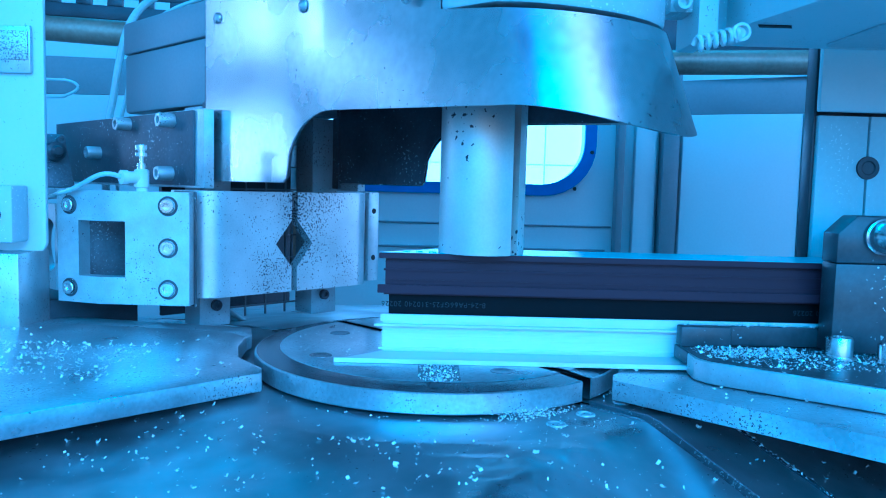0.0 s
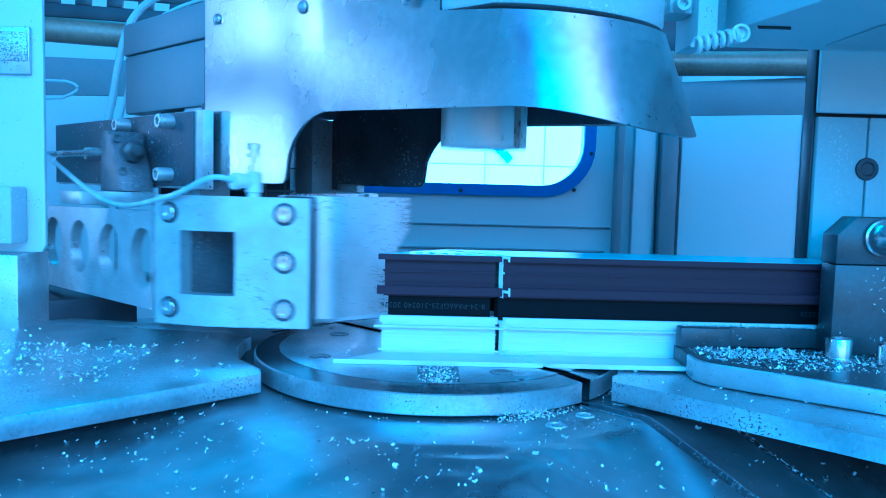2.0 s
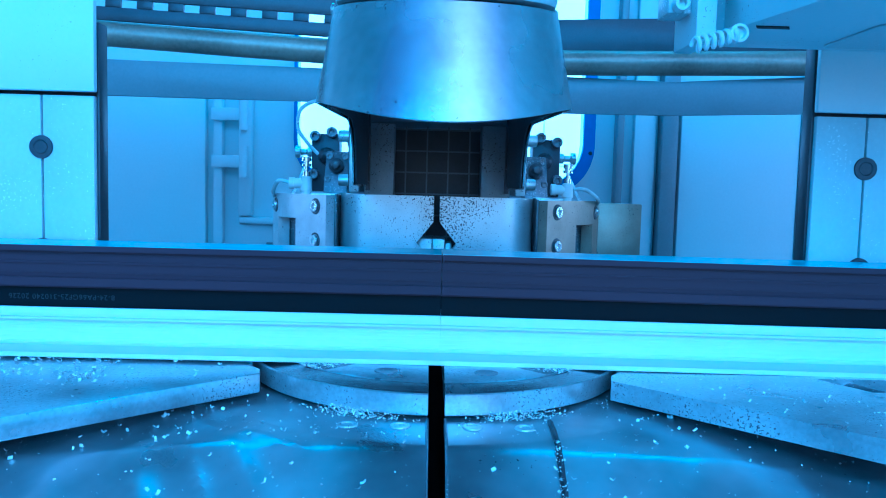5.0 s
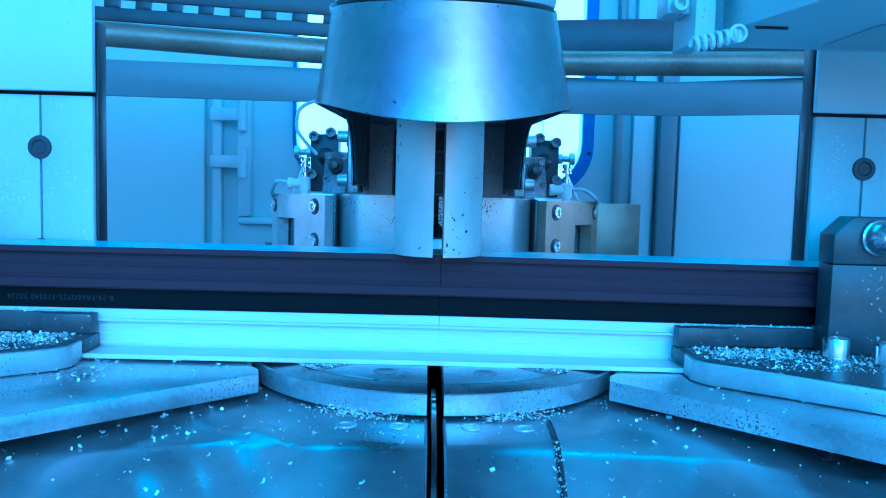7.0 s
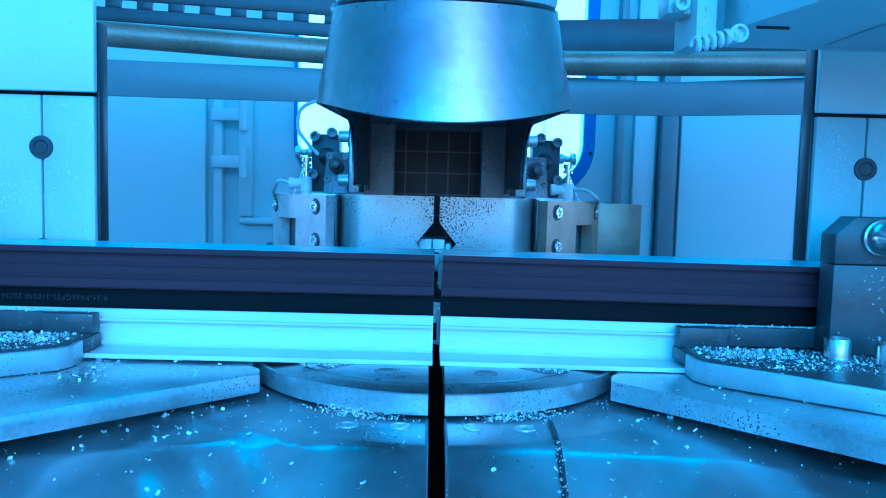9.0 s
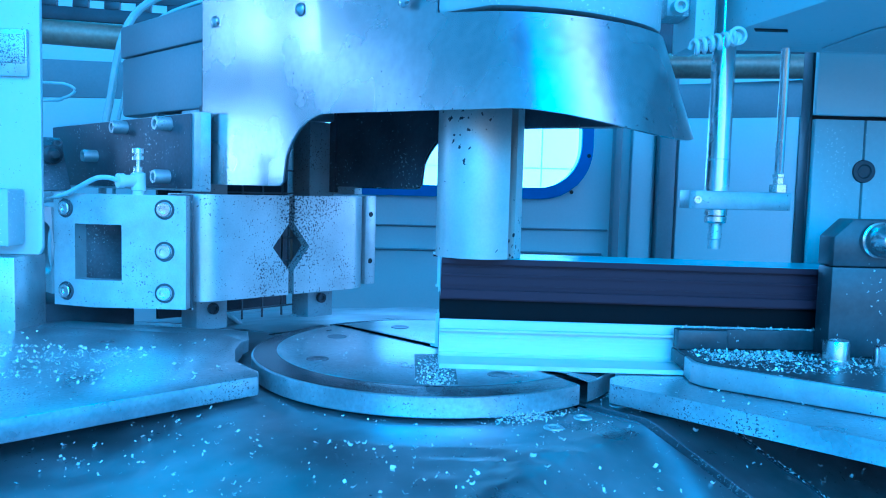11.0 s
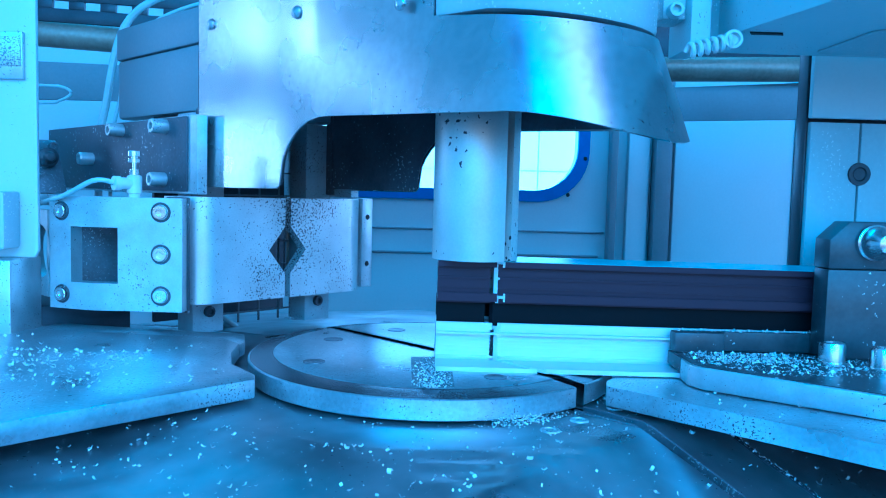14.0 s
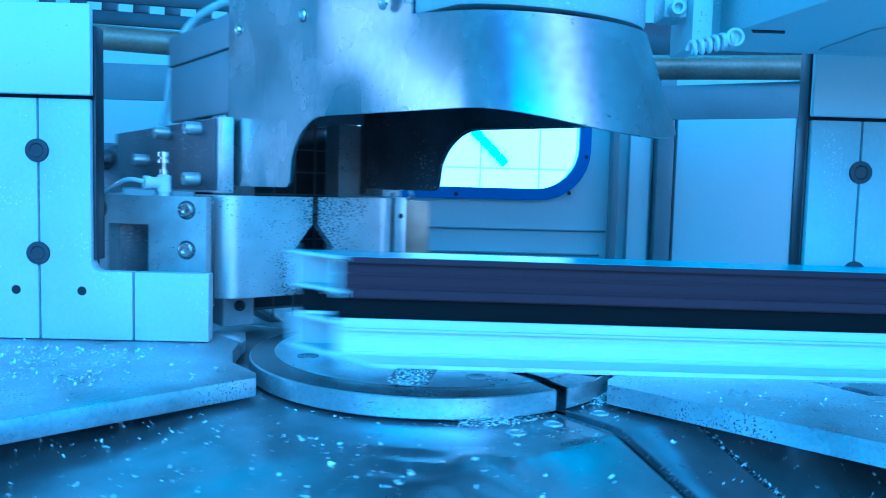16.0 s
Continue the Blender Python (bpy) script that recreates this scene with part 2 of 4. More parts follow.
def setting():
    structure("floor", box(-1.5, 1.5, -2.2, 1.3, -0.36, -0.3, 0), STEEL_DARK, "dark steel machine base under the saw")
    structure("wall_north", holed([(-1.5, -0.3), (1.5, -0.3), (1.5, 1.3), (-1.5, 1.3)], [rounded(*WIN, 0.085)], 0.95, 0.99), WALL, "pale painted sheet steel back wall with a rounded window")
    structure("wall_west", box(-1.54, -1.5, -2.2, 1.3, -0.3, 1.3, 0), WALL, "pale painted enclosure side wall")
    structure("wall_east", box(1.5, 1.54, -2.2, 1.3, -0.3, 1.3, 0), WALL, "pale painted enclosure side wall")
    # out of view, added to keep sky light off the background
    structure("ceiling", box(-1.5, 1.5, -0.75, 1.3, 1.3, 1.34, 0), WALL, "unseen pale roof added to dim the background")
    win = tagged(new("window_1"), "rounded bright window with a blue rubber seal", "window", kind="structure")
    x0, x1, z0, z1 = WIN
    part("seal", holed(rounded(x0 - 0.004, x1 + 0.02, z0 - 0.02, z1 + 0.03, 0.1), [rounded(x0 + 0.002, x1 - 0.002, z0 + 0.002, z1 - 0.002, 0.083)], 0.938, 0.9495), BLUE, win, "blue rubber window seal")
    part("bright_pane", slab(rounded(x0 - 0.02, x1 + 0.02, z0 - 0.02, z1 + 0.02, 0.09), 0.996, 1.0, 0, axis="y"), DAY, win, "daylit white pane")
    for x in (-0.02, 0.1, 0.22):
        part("glazing_bar", box(x - 0.0012, x + 0.0012, 0.992, 0.995, z0, z1, 0), PANE_LINE, win)
    for z in (0.175, 0.3):
        part("glazing_bar", box(x0, x1, 0.9915, 0.9945, z - 0.0012, z + 0.0012, 0), PANE_LINE, win)
    for i in range(5):
        u = 0.065 + 0.017 * i
        part("print_mark", slab([(u + 0.009, 0.273 - 0.017 * i), (u + 0.023, 0.257 - 0.017 * i), (u + 0.012, 0.246 - 0.017 * i), (u - 0.003, 0.261 - 0.017 * i)], 0.985, 0.9905, 0, axis="y"), MARK, win, "pale blue illegible print")
    for x, z in ((x1 + 0.012, 0.2), (x1 - 0.02, 0.128), (0.05, 0.121), (-0.15, 0.121)):
        part("rivet", lathe([(0.004, 0), (0.003, 0.002)], 10, Matrix.Translation((x, 0.938, z)) @ FRONT), FLAT_BLACK, win)
    # panels and pillars on the back wall
    for name, o, y0, m, label in (
            ("wall_panel", (0.478, 0.712, -0.3, 0.30), 0.925, WALL, "light sheet steel side panel"),
            ("wall_panel", (-0.9, -0.445, -0.3, 0.30), 0.93, WALL, "pale sheet steel panel"),
            ("pillar_trim", (0.352, 0.366, -0.3, 0.9), 0.92, BEAM, "dark vertical seam strip"),
            ("pillar_trim", (0.388, 0.43, -0.3, 0.9), 0.93, WALL, "grey vertical frame post"),
            ("pillar_trim", (0.438, 0.47, -0.3, 0.9), 0.915, BEAM, "dark vertical frame post"),
            ("pillar_trim", (0.722, 0.76, -0.3, 0.9), 0.91, WALL, "grey vertical frame post"),
            ("door_trim", (-0.43, -0.412, -0.1, 0.3), 0.93, WALL, "grey door edge strip"),
            ("door_trim", (-0.38, -0.355, 0.06, 0.3), 0.925, WALL, "grey hinge strip"),
            ("door_trim", (-0.38, -0.2, 0.045, 0.058), 0.93, WALL, "grey door ledge"),
            ("door_trim", (-0.33, 0.35, 0.052, 0.056), 0.944, BEAM, "thin dark panel seam"),
            ("door_trim", (-0.33, 0.34, 0.004, 0.009), 0.944, BEAM, "thin dark panel seam")):
        structure(name, box(o[0], o[1], y0, 0.9495, o[2], o[3], 0.003), m, label)


setting()


def hinge(z):
    ob = thing("door_hinge", "small grey steel door hinge on the back wall", "hinge", "door hinges")
    part("leaf", box(-0.43, -0.372, 0.915, 0.924, z - 0.012, z + 0.012, 0.002), WALL, ob)
    part("knuckle", lathe([(0.008, -0.03), (0.008, 0.03)], 14, Matrix.Translation((-0.368, 0.914, z))), WALL, ob)


for z in (0.255, 0.165):
    hinge(z)


def beam():
    ob = thing("cross_beam", "worn bent tube and grey sheet cross beam behind the saw", "machine beam")
    part("tube", pipe([(-0.75, 0.445, 0.33), (-0.459, 0.445, 0.3135), (-0.138, 0.445, 0.2975), (0.005, 0.445, 0.2925), (0.165, 0.445, 0.292), (0.501, 0.445, 0.3005), (0.75, 0.445, 0.306)], 0.0162, 20), TUBE, ob, "worn brownish round tube")
    part("front_skirt", slab([(-0.75, 0.231), (-0.4357, 0.2342), (-0.138, 0.2335), (0.17, 0.2274), (0.3137, 0.2284), (0.496, 0.2356), (0.75, 0.244), (0.75, 0.293), (0.4928, 0.2845), (0.3114, 0.2728), (0.168, 0.2756), (-0.139, 0.2775), (-0.4353, 0.2815), (-0.75, 0.287)], 0.455, 0.46, 0.001, axis="y"), BEAM, ob, "grey sheet metal skirt")
    part("dark_cover", slab([(0.0, 0.3), (0.75, 0.32), (0.75, 0.375), (0.3433, 0.3615), (0.16, 0.354), (0.0, 0.35)], 0.475, 0.48, 0.001, axis="y"), STEEL_DARK, ob, "dark cover strip")


beam()


def drag_chain():
    """A dark strip with a row of square openings, sloping gently."""
    ob = thing("perforated_rail", "dark steel rail with a row of square openings", "perforated rail", at=pose(-0.1745, 0.433, 0.3375, 0, 2.55, 0))
    part("upper_edge", box(-0.6, 0.14, -0.003, 0.003, 0.0052, 0.028, 0.0006), STEEL_DARK, ob)
    part("lower_edge", box(-0.6, 0.14, -0.003, 0.003, -0.022, -0.0052, 0.0006), STEEL_DARK, ob)
    for i in range(18):
        x = -0.5705 + 0.0398 * i
        part("web", box(x, x + 0.0195, -0.003, 0.003, -0.0051, 0.0051, 0.0004), STEEL_DARK, ob)


drag_chain()


def side_column():
    ob = thing("side_column", "pale painted machine column with a recessed nameplate", "machine column")
    part("body", slab([(-0.372, 0.064), (-0.321, 0.064), (-0.318, 0.07), (-0.318, 0.34), (-0.372, 0.34)], 0.05, 0.0545, 0.001, axis="y"), PALE, ob, "pale cyan-white painted column")
    part("nameplate", box(-0.37, -0.3262, 0.0455, 0.0498, 0.2055, 0.2425, 0.001), STEEL_GROUND, ob, "scratched metal nameplate")
    part("nameplate_face", box(-0.365, -0.3275, 0.044, 0.0454, 0.2157, 0.238, 0.0004), SPECKLED, ob)
    part("lower_block", box(-0.4, -0.3315, 0.025, 0.0496, 0.072, 0.117, 0.002), PAINT, ob)
    part("foot", box(-0.4, -0.33, 0.03, 0.08, 0.001, 0.0635, 0.002), STEEL_GROUND, ob)
    part("bolt", screw_bm(0.006, 0.004, None, Matrix.Translation((-0.346, 0.025, 0.094)) @ FRONT), STEEL_DARK, ob)
    return ob


side_column()

# ---- the saw unit on its turntable ----
saw = thing("saw_unit", "mitre saw turntable with brushed steel hood and pushers", "mitre saw")
NOSE, R = 0.117, 0.0745


def half_lathe(side, rings, gap, n=48):
    """Half a turned body, cut back to the gap beside the saw slot."""
    b = bmesh.new()
    rows = []
    for r, z in rings:
        a0 = math.acos(gap / r) if r > gap else 0
        row = []
        for i in range(n + 1):
            a = -a0 + 2 * a0 * i / n
            row.append(b.verts.new((side * max(gap, r * math.cos(a)), r * math.sin(a), z)))
        rows.append(row)
    for p, q in zip(rows, rows[1:]):
        for i in range(n):
            b.faces.new((p[i], p[i + 1], q[i + 1], q[i]))
    b.faces.new([r[0] for r in rows][::-1] if side > 0 else [r[0] for r in rows])
    b.faces.new([r[-1] for r in rows])
    b.faces.new(rows[0])
    b.faces.new(rows[-1])
    return b


for s in (-1, 1):
    half = part("table_half", half_lathe(s, [(0.1335, -0.0092), (0.1345, -0.0084), (0.1345, 0.0036), (0.1337, 0.0042)], 0.005), DISC, saw, "worn steel half disc of the rotary table")
    # darker than the table because the dark reflection is painted in
    part("bevel_ring", half_lathe(s, [(0.1332, 0.0043), (0.125, 0.0051), (0.1168, 0.006)], 0.0051), BEVEL, half, "bevelled ring of the table, coloured dark for its reflections")
    part("table_face", half_lathe(s, [(0.1166, 0.0061), (0.1162, 0.0064), (0.1157, 0.0066)], 0.0052), DISC, half, "scratched flat face of the table")
    pocket = [(0.0315, -0.011), (0.0095, -0.029), (0.071, -0.0905), (0.0775, -0.086), (0.0862, -0.0785), (0.0865, -0.069)]
    part("chip_pocket", slab([(s * x, y) for x, y in pocket], 0.00662, 0.0068, 0), POCKET, half, "rough chip-filled groove in the table")
    for x, y in ((0.032, -0.0905), (0.034, 0.075), (0.094, 0.02)):
        part("countersunk_screw", lathe([(0.0078, 0.0066), (0.0075, 0.0071), (0.0056, 0.0071), (0.0046, 0.0067), (0.0001, 0.0067)], 20, Matrix.Translation((s * x, y, 0))), GRIME_SHADE, half)


# black trough added under the slot so that it reads as deep shade
for s in (-1, 1):
    part("slot_wall", slab([(0.2, -0.013), (-0.178, -0.013), (-0.42, -0.1275), (-0.42, -0.295), (0.2, -0.295)], s * 0.0105, s * 0.0125, 0, None, "x"), FLAT_BLACK, saw, "black wall added to darken the blade slot")
part("slot_end", box(-0.0125, 0.0125, 0.2005, 0.204, -0.295, -0.013, 0), FLAT_BLACK, saw)
part("slot_floor", box(-0.0103, 0.0103, -0.42, 0.2, -0.2995, -0.297, 0), FLAT_BLACK, saw)


def skirt_height(x, y, seed):
    """Height of the sheet: flat round the table, bent down along a straight fold in front of it."""
    r, a = math.hypot(x, y), math.atan2(y, abs(x))
    fold = max(0.0, -y - 0.181)
    z = -0.0112 - 0.45 * min(fold, 0.26) - 0.1 * max(0.0, r - 0.178 - fold)
    k = max(0.0, min(1.0, (r - 0.18) / 0.05))
    z += k * (0.003 * noise.noise(Vector((x * 11 + seed, y * 11, 0))) + 0.0012 * noise.noise(Vector((x * 34 + seed, y * 34, 3.0))))
    # creases where the sheet has buckled
    buckle = math.exp(-((a + 1.02) / 0.17) ** 2) * max(0.0, min(1.0, (r - 0.176) / 0.02)) if seed < 3 else 0.35 * math.exp(-((a + 0.8) / 0.3) ** 2) * k
    along = (x * 0.55 + y * 0.83) if seed < 3 else (x * 0.3 + y * 0.95)
    across = (x * 0.83 - y * 0.55) if seed < 3 else (x * 0.95 - y * 0.3)
    return z + buckle * 0.016 * (0.28 - abs(noise.noise(Vector((across * 42 + seed, along * 7, 7.0)))))


def sheet(side, seed):
    """Flat ring under the disc, then a creased skirt falling away outwards."""
    b = bmesh.new()
    n, rs = 260, [0.1, 0.15, 0.168, 0.172] + [0.1735 + 0.0036 * i for i in range(100)]
    rs = sorted(rs + [0.1755, 0.1785, 0.1825])
    rows = []
    for r in rs:
        row = []
        a0 = math.acos(0.0055 / r)
        for i in range(n + 1):
            a = -a0 + 2 * a0 * i / n
            x, y = r * math.cos(a), r * math.sin(a)
            z = skirt_height(x, y, seed)
            row.append(b.verts.new((side * max(0.0055, x), y, z)))
        rows.append(row)
    for p, q in zip(rows, rows[1:]):
        for i in range(n):
            b.faces.new((p[i], p[i + 1], q[i + 1], q[i]))
    bmesh.ops.recalc_face_normals(b, faces=b.faces[:])
    bmesh.ops.solidify(b, geom=b.faces[:], thickness=0.0012)
    return b


for s in (-1, 1):
    skirt = tagged(mesh_ob("floor_sheet", sheet(s, 3.0 + s), SHEET, saw, 17), "oily dark creased sheet steel turning with the table")
    for x in (0.0205, 0.0505):
        part("rivet", lathe([(0.006, -0.0078), (0.0054, -0.0069), (0.0034, -0.0067), (0.003, -0.0073), (0.0001, -0.0073)], 18, Matrix.Translation((s * x, -0.1475, -0.0034))), STEEL_GROUND, skirt)
    lip = bmesh.new()
    rows = []
    for i in range(40):
        y = -0.134 - 0.007 * i
        z = -0.0104 - 0.45 * max(0.0, -y - 0.178)
        rows.append([lip.verts.new((s * x, y, z + h)) for x, h in ((0.0044, 0), (0.0052, 0.0004), (0.0062, 0), (0.0064, -0.005), (0.0044, -0.005))])
    for p, q in zip(rows, rows[1:]):
        for k in range(5):
            lip.faces.new((p[k], p[(k + 1) % 5], q[(k + 1) % 5], q[k]))
    lip.faces.new(rows[0]), lip.faces.new(rows[-1][::-1])
    part("slot_lip", lip, GRIME_SHADE, skirt, "grimy folded edge of the blade slot")


def seam_bm():
    """The overlapping edge of a second sheet, running forward beside the slot."""
    b = bmesh.new()
    rows = []
    for i in range(60):
        y = -0.135 - 0.0045 * i
        x = 0.0645 + 0.055 * (y + 0.17) + 0.0006 * noise.noise(Vector((y * 90, 0, 0)))
        z = skirt_height(x, y, 4.0)
        rows.append([b.verts.new((x + dx, y, z + h)) for dx, h in ((-0.0012, -0.001), (-0.001, 0.0016), (0.0004, 0.0022), (0.0024, 0.0004), (0.0024, -0.001))])
    for p, q in zip(rows, rows[1:]):
        for k in range(5):
            b.faces.new((p[k], p[(k + 1) % 5], q[(k + 1) % 5], q[k]))
    b.faces.new(rows[0]), b.faces.new(rows[-1][::-1])
    return b


part("sheet_seam", seam_bm(), STEEL_DARK, skirt, "dark overlapping sheet edge")


def hood(R=0.0745, lift=0.0, thick=0.0014):
    """A half round nose and straight sides, flared towards the rim, with a leg at the back of each side."""
    b = bmesh.new()
    cols, back, n_arc, n_side = [], -0.214, 44, 90
    path = [(-1, back + (NOSE - back) * i / n_side) for i in range(n_side)]
    path += [(math.pi * i / n_arc, None) for i in range(n_arc + 1)]
    path += [(1, NOSE - (NOSE - back) * (i + 1) / n_side) for i in range(n_side)]

    def low(s):
        if s > -0.04:
            return 0.1765 - 0.005 * max(0.0, min(1.0, (s + 0.04) / 0.157))
        if s < -0.0925:
            u = max(0, (s + 0.1) / 0.0075)
            return 0.1245 + 0.004 * (1 - math.sqrt(max(0, 1 - u * u)))
        u = (-0.04 - s) / 0.053
        return 0.1765 - 0.0482 * (1 - math.sqrt(max(0, 1 - u * u)))

    steps = (0, 0.2, 0.4, 0.6, 0.8, 1)
    for k, s in path:
        if s is None:
            zl, c0, s0 = 0.1715 + lift - 0.0145 * math.sin(k) ** 2, -math.cos(k), math.sin(k)
            col = [(R * (1 - 0.1 * u) * c0, -(NOSE - 0.015 * u + R * (1 - 0.1 * u) * s0), zl + (0.2288 - 0.008 * s0 - zl) * u) for u in steps]
        else:
            q = max(0.0, min(1.0, (s + 0.05) / (NOSE + 0.05)))
            zl, zt = low(s) + lift, 0.2331 - 0.0988 * (s - 0.0735)
            col = [(k * R * (1 - 0.1 * q * u), -(s - 0.015 * q * u), zl + (zt - zl) * u) for u in steps]
            if s < 0.0735:
                col.append((col[-1][0], col[-1][1], 0.29))
        cols.append([b.verts.new(p) for p in col])
    for a, c in zip(cols, cols[1:]):
        for i in range(min(len(a), len(c)) - 1):
            b.faces.new((a[i], c[i], c[i + 1], a[i + 1]))
    bmesh.ops.recalc_face_normals(b, faces=b.faces[:])
    bmesh.ops.solidify(b, geom=b.faces[:], thickness=thick)
    return b


hood_part = part("hood", hood(), STEEL_BRUSHED, saw, "brushed stainless steel saw hood with a rounded nose")
# second sheet just inside the hood, in a darker speckled colour
part("hood_lining", hood(0.0718, 0.0012, 0.0008), DARK_SPECKLED, saw, "dark inner face of the hood")
for s in (-1, 1):
    for y, z in ((0.193, 0.26), (0.072, 0.253), (-0.039, 0.243)):
        part("rivet", lathe([(0.005, 0), (0.0045, 0.0015), (0.0028, 0.0026), (0.0004, 0.003)], 16, Matrix.Translation((s * (R + 0.0004), y, z)) @ Matrix.Rotation(radians(s * 90), 4, "Y")), STEEL_BRIGHT, hood_part)
cap_fill = [(-0.062, 0.05), (-0.062, -0.1)] + [(-0.062 * math.cos(math.pi * i / 14), -0.1 - 0.062 * math.sin(math.pi * i / 14)) for i in range(1, 14)] + [(0.062, -0.1), (0.062, 0.05)]


def sloped(bm):
    """Tilts the front of a cover down with the hood's upper edge."""
    for v in bm.verts:
        v.co.z += 0.13 * min(0.0, v.co.y + 0.0735)
    return bm


# dark fill added to darken the gap between hood and cap
part("cap_fill", sloped(slab(cap_fill, 0.2, 0.2335, 0.002)), STEEL_DARK, saw, "dark fill below the upper cap")
part("upper_cap", sloped(slab([(x * 1.07, y * 1.03 if y < 0 else y) for x, y in cap_fill], 0.2355, 0.29, 0.003)), PAINT, saw, "grey painted upper cap")
part("roof", box(-0.073, 0.073, 0.05, 0.213, 0.272, 0.276, 0.001), STEEL_DARK, saw)
part("rear_housing", box(-0.0735, 0.0735, 0.2155, 0.378, 0.19, 0.2475, 0.003), BEAM, saw, "plain grey sheet steel rear housing")
part("rear_cover", box(-0.0745, 0.0745, 0.2155, 0.379, 0.248, 0.279, 0.002), BEAM, saw, "grey upper cover of the rear housing")
for s in (-1, 1):
    side = part("side_plate", box(min(s * 0.078, s * 0.088), max(s * 0.078, s * 0.088), 0.1925, 0.52, 0.118, 0.1845, 0.001), STEEL_GROUND, saw, "dark steel slide plate")
    part("slide_face", box(min(s * 0.0884, s * 0.0905), max(s * 0.0884, s * 0.0905), 0.206, 0.52, 0.12, 0.1835, 0.0006), DARK_SPECKLED, side, "dark oily plate face")
    for y, z in ((0.242, 0.176), (0.33, 0.176), (0.245, 0.13), (0.4, 0.15)):
        screw(side, (s * 0.0905, y, z), 0.0062, 0.014, Matrix.Rotation(radians(s * 90), 4, "Y"), STEEL_GROUND)
    part("column", box(min(s * 0.045, s * 0.0755), max(s * 0.045, s * 0.0755), 0.222, 0.25, -0.006, 0.189, 0.001), COLUMN, saw, "speckled grey steel column")
    # added to block the bright gap behind the hood leg
    part("rear_web", box(min(s * 0.0692, s * 0.0732), max(s * 0.0692, s * 0.0732), 0.2128, 0.2217, 0.12, 0.24, 0), DARK_SPECKLED, saw)
    screw(saw, (s * 0.06, 0.222, 0.013), 0.005, 0.004, name="column_screw", material=STEEL_DARK)
part("under_tray", box(-0.2, -0.1, 0.29, 0.62, -0.04, 0.02, 0.003), STEEL_DARK, saw, "dark tray under the pusher arm")
# a flat dark sheet stands for the shaded depth behind the wires
grid = part("guard_grid", box(-0.073, 0.073, 0.3, 0.305, -0.006, 0.189, 0.0), STEEL_DARK, saw, "dark sheet for the chamber's shade behind a wire grid")
for i in range(4):
    x = -0.034 + 0.0227 * i
    part("grid_wire", box(x - 0.0008, x + 0.0008, 0.2515, 0.253, -0.006, 0.189, 0), WIRE, grid)
for i in range(9):
    z = 0.004 + 0.0227 * i
    part("grid_wire", box(-0.046, 0.046, 0.2495, 0.2512, z - 0.0008, z + 0.0008, 0), WIRE, grid)


def post():
    r, b = 0.0302, None
    for s in (-1, 1):
        o = [(s * max(0.0035, r * math.cos(-math.pi / 2 + math.pi * i / 32)), r * math.sin(-math.pi / 2 + math.pi * i / 32)) for i in range(33)]
        b = slab(o if s > 0 else o[::-1], 0, 0.15, 0.0012, b)
    return b


clamp_post = part("clamp_post", post(), ANOD, saw, "slotted anodised aluminium clamping post with chipped edges")


def jaw(s):
    """A bent plate: flat front with a V notch at the middle, rounded into its outer side."""
    b = bmesh.new()
    xs = [0.003 + 0.0017 * i for i in range(11)] + [0.03, 0.05, 0.07]
    line = [(x, 0.187) for x in xs] + [(0.071 + 0.027 * math.sin(radians(9 * i)), 0.187 + 0.027 * (1 - math.cos(radians(9 * i)))) for i in range(1, 11)] + [(0.098, 0.23)]
    cols = []
    for x, y in line:
        hole = max(0.0, 0.0215 * (1 - (x - 0.003) / 0.017)) if x < 0.02 else 0.0
        cols.append([b.verts.new((s * x, y, z)) for z in (0.025, 0.069 - hole, 0.069 + hole, 0.116)])
    for a, c in zip(cols, cols[1:]):
        for i in (0, 2):
            b.faces.new((a[i], c[i], c[i + 1], a[i + 1]))
    bmesh.ops.remove_doubles(b, verts=b.verts[:], dist=1e-5)
    bmesh.ops.recalc_face_normals(b, faces=b.faces[:])
    b.normal_update()
    if any(q.normal.y > 0.5 for q in b.faces):
        bmesh.ops.reverse_faces(b, faces=b.faces[:])
    bmesh.ops.solidify(b, geom=b.faces[:], thickness=0.012)
    return b


def fitting(parent, m):
    """A white air fitting with a knurled regulating screw."""
    b = lathe([(0.0045, 0), (0.0045, 0.003), (0.0058, 0.0035), (0.0058, 0.017), (0.004, 0.018)], 16, m)
    b = lathe([(0.0048, 0), (0.0048, 0.012), (0.0058, 0.012), (0.0058, 0.017), (0.003, 0.017)], 16, m @ Matrix.Translation((0, 0, 0.011)) @ Matrix.Rotation(radians(-90), 4, "Y"), b)
    part("air_fitting", b, PLASTIC, parent, "white push-in air fitting")
    b = lathe([(0.0038, 0.018), (0.0038, 0.0225), (0.0018, 0.0225), (0.0018, 0.028), (0.005, 0.028), (0.005, 0.031), (0.003, 0.0312), (0.003, 0.033), (0.005, 0.0332), (0.005, 0.037), (0.004, 0.0375)], 16, m)
    part("throttle_screw", b, STEEL_BRIGHT, parent)


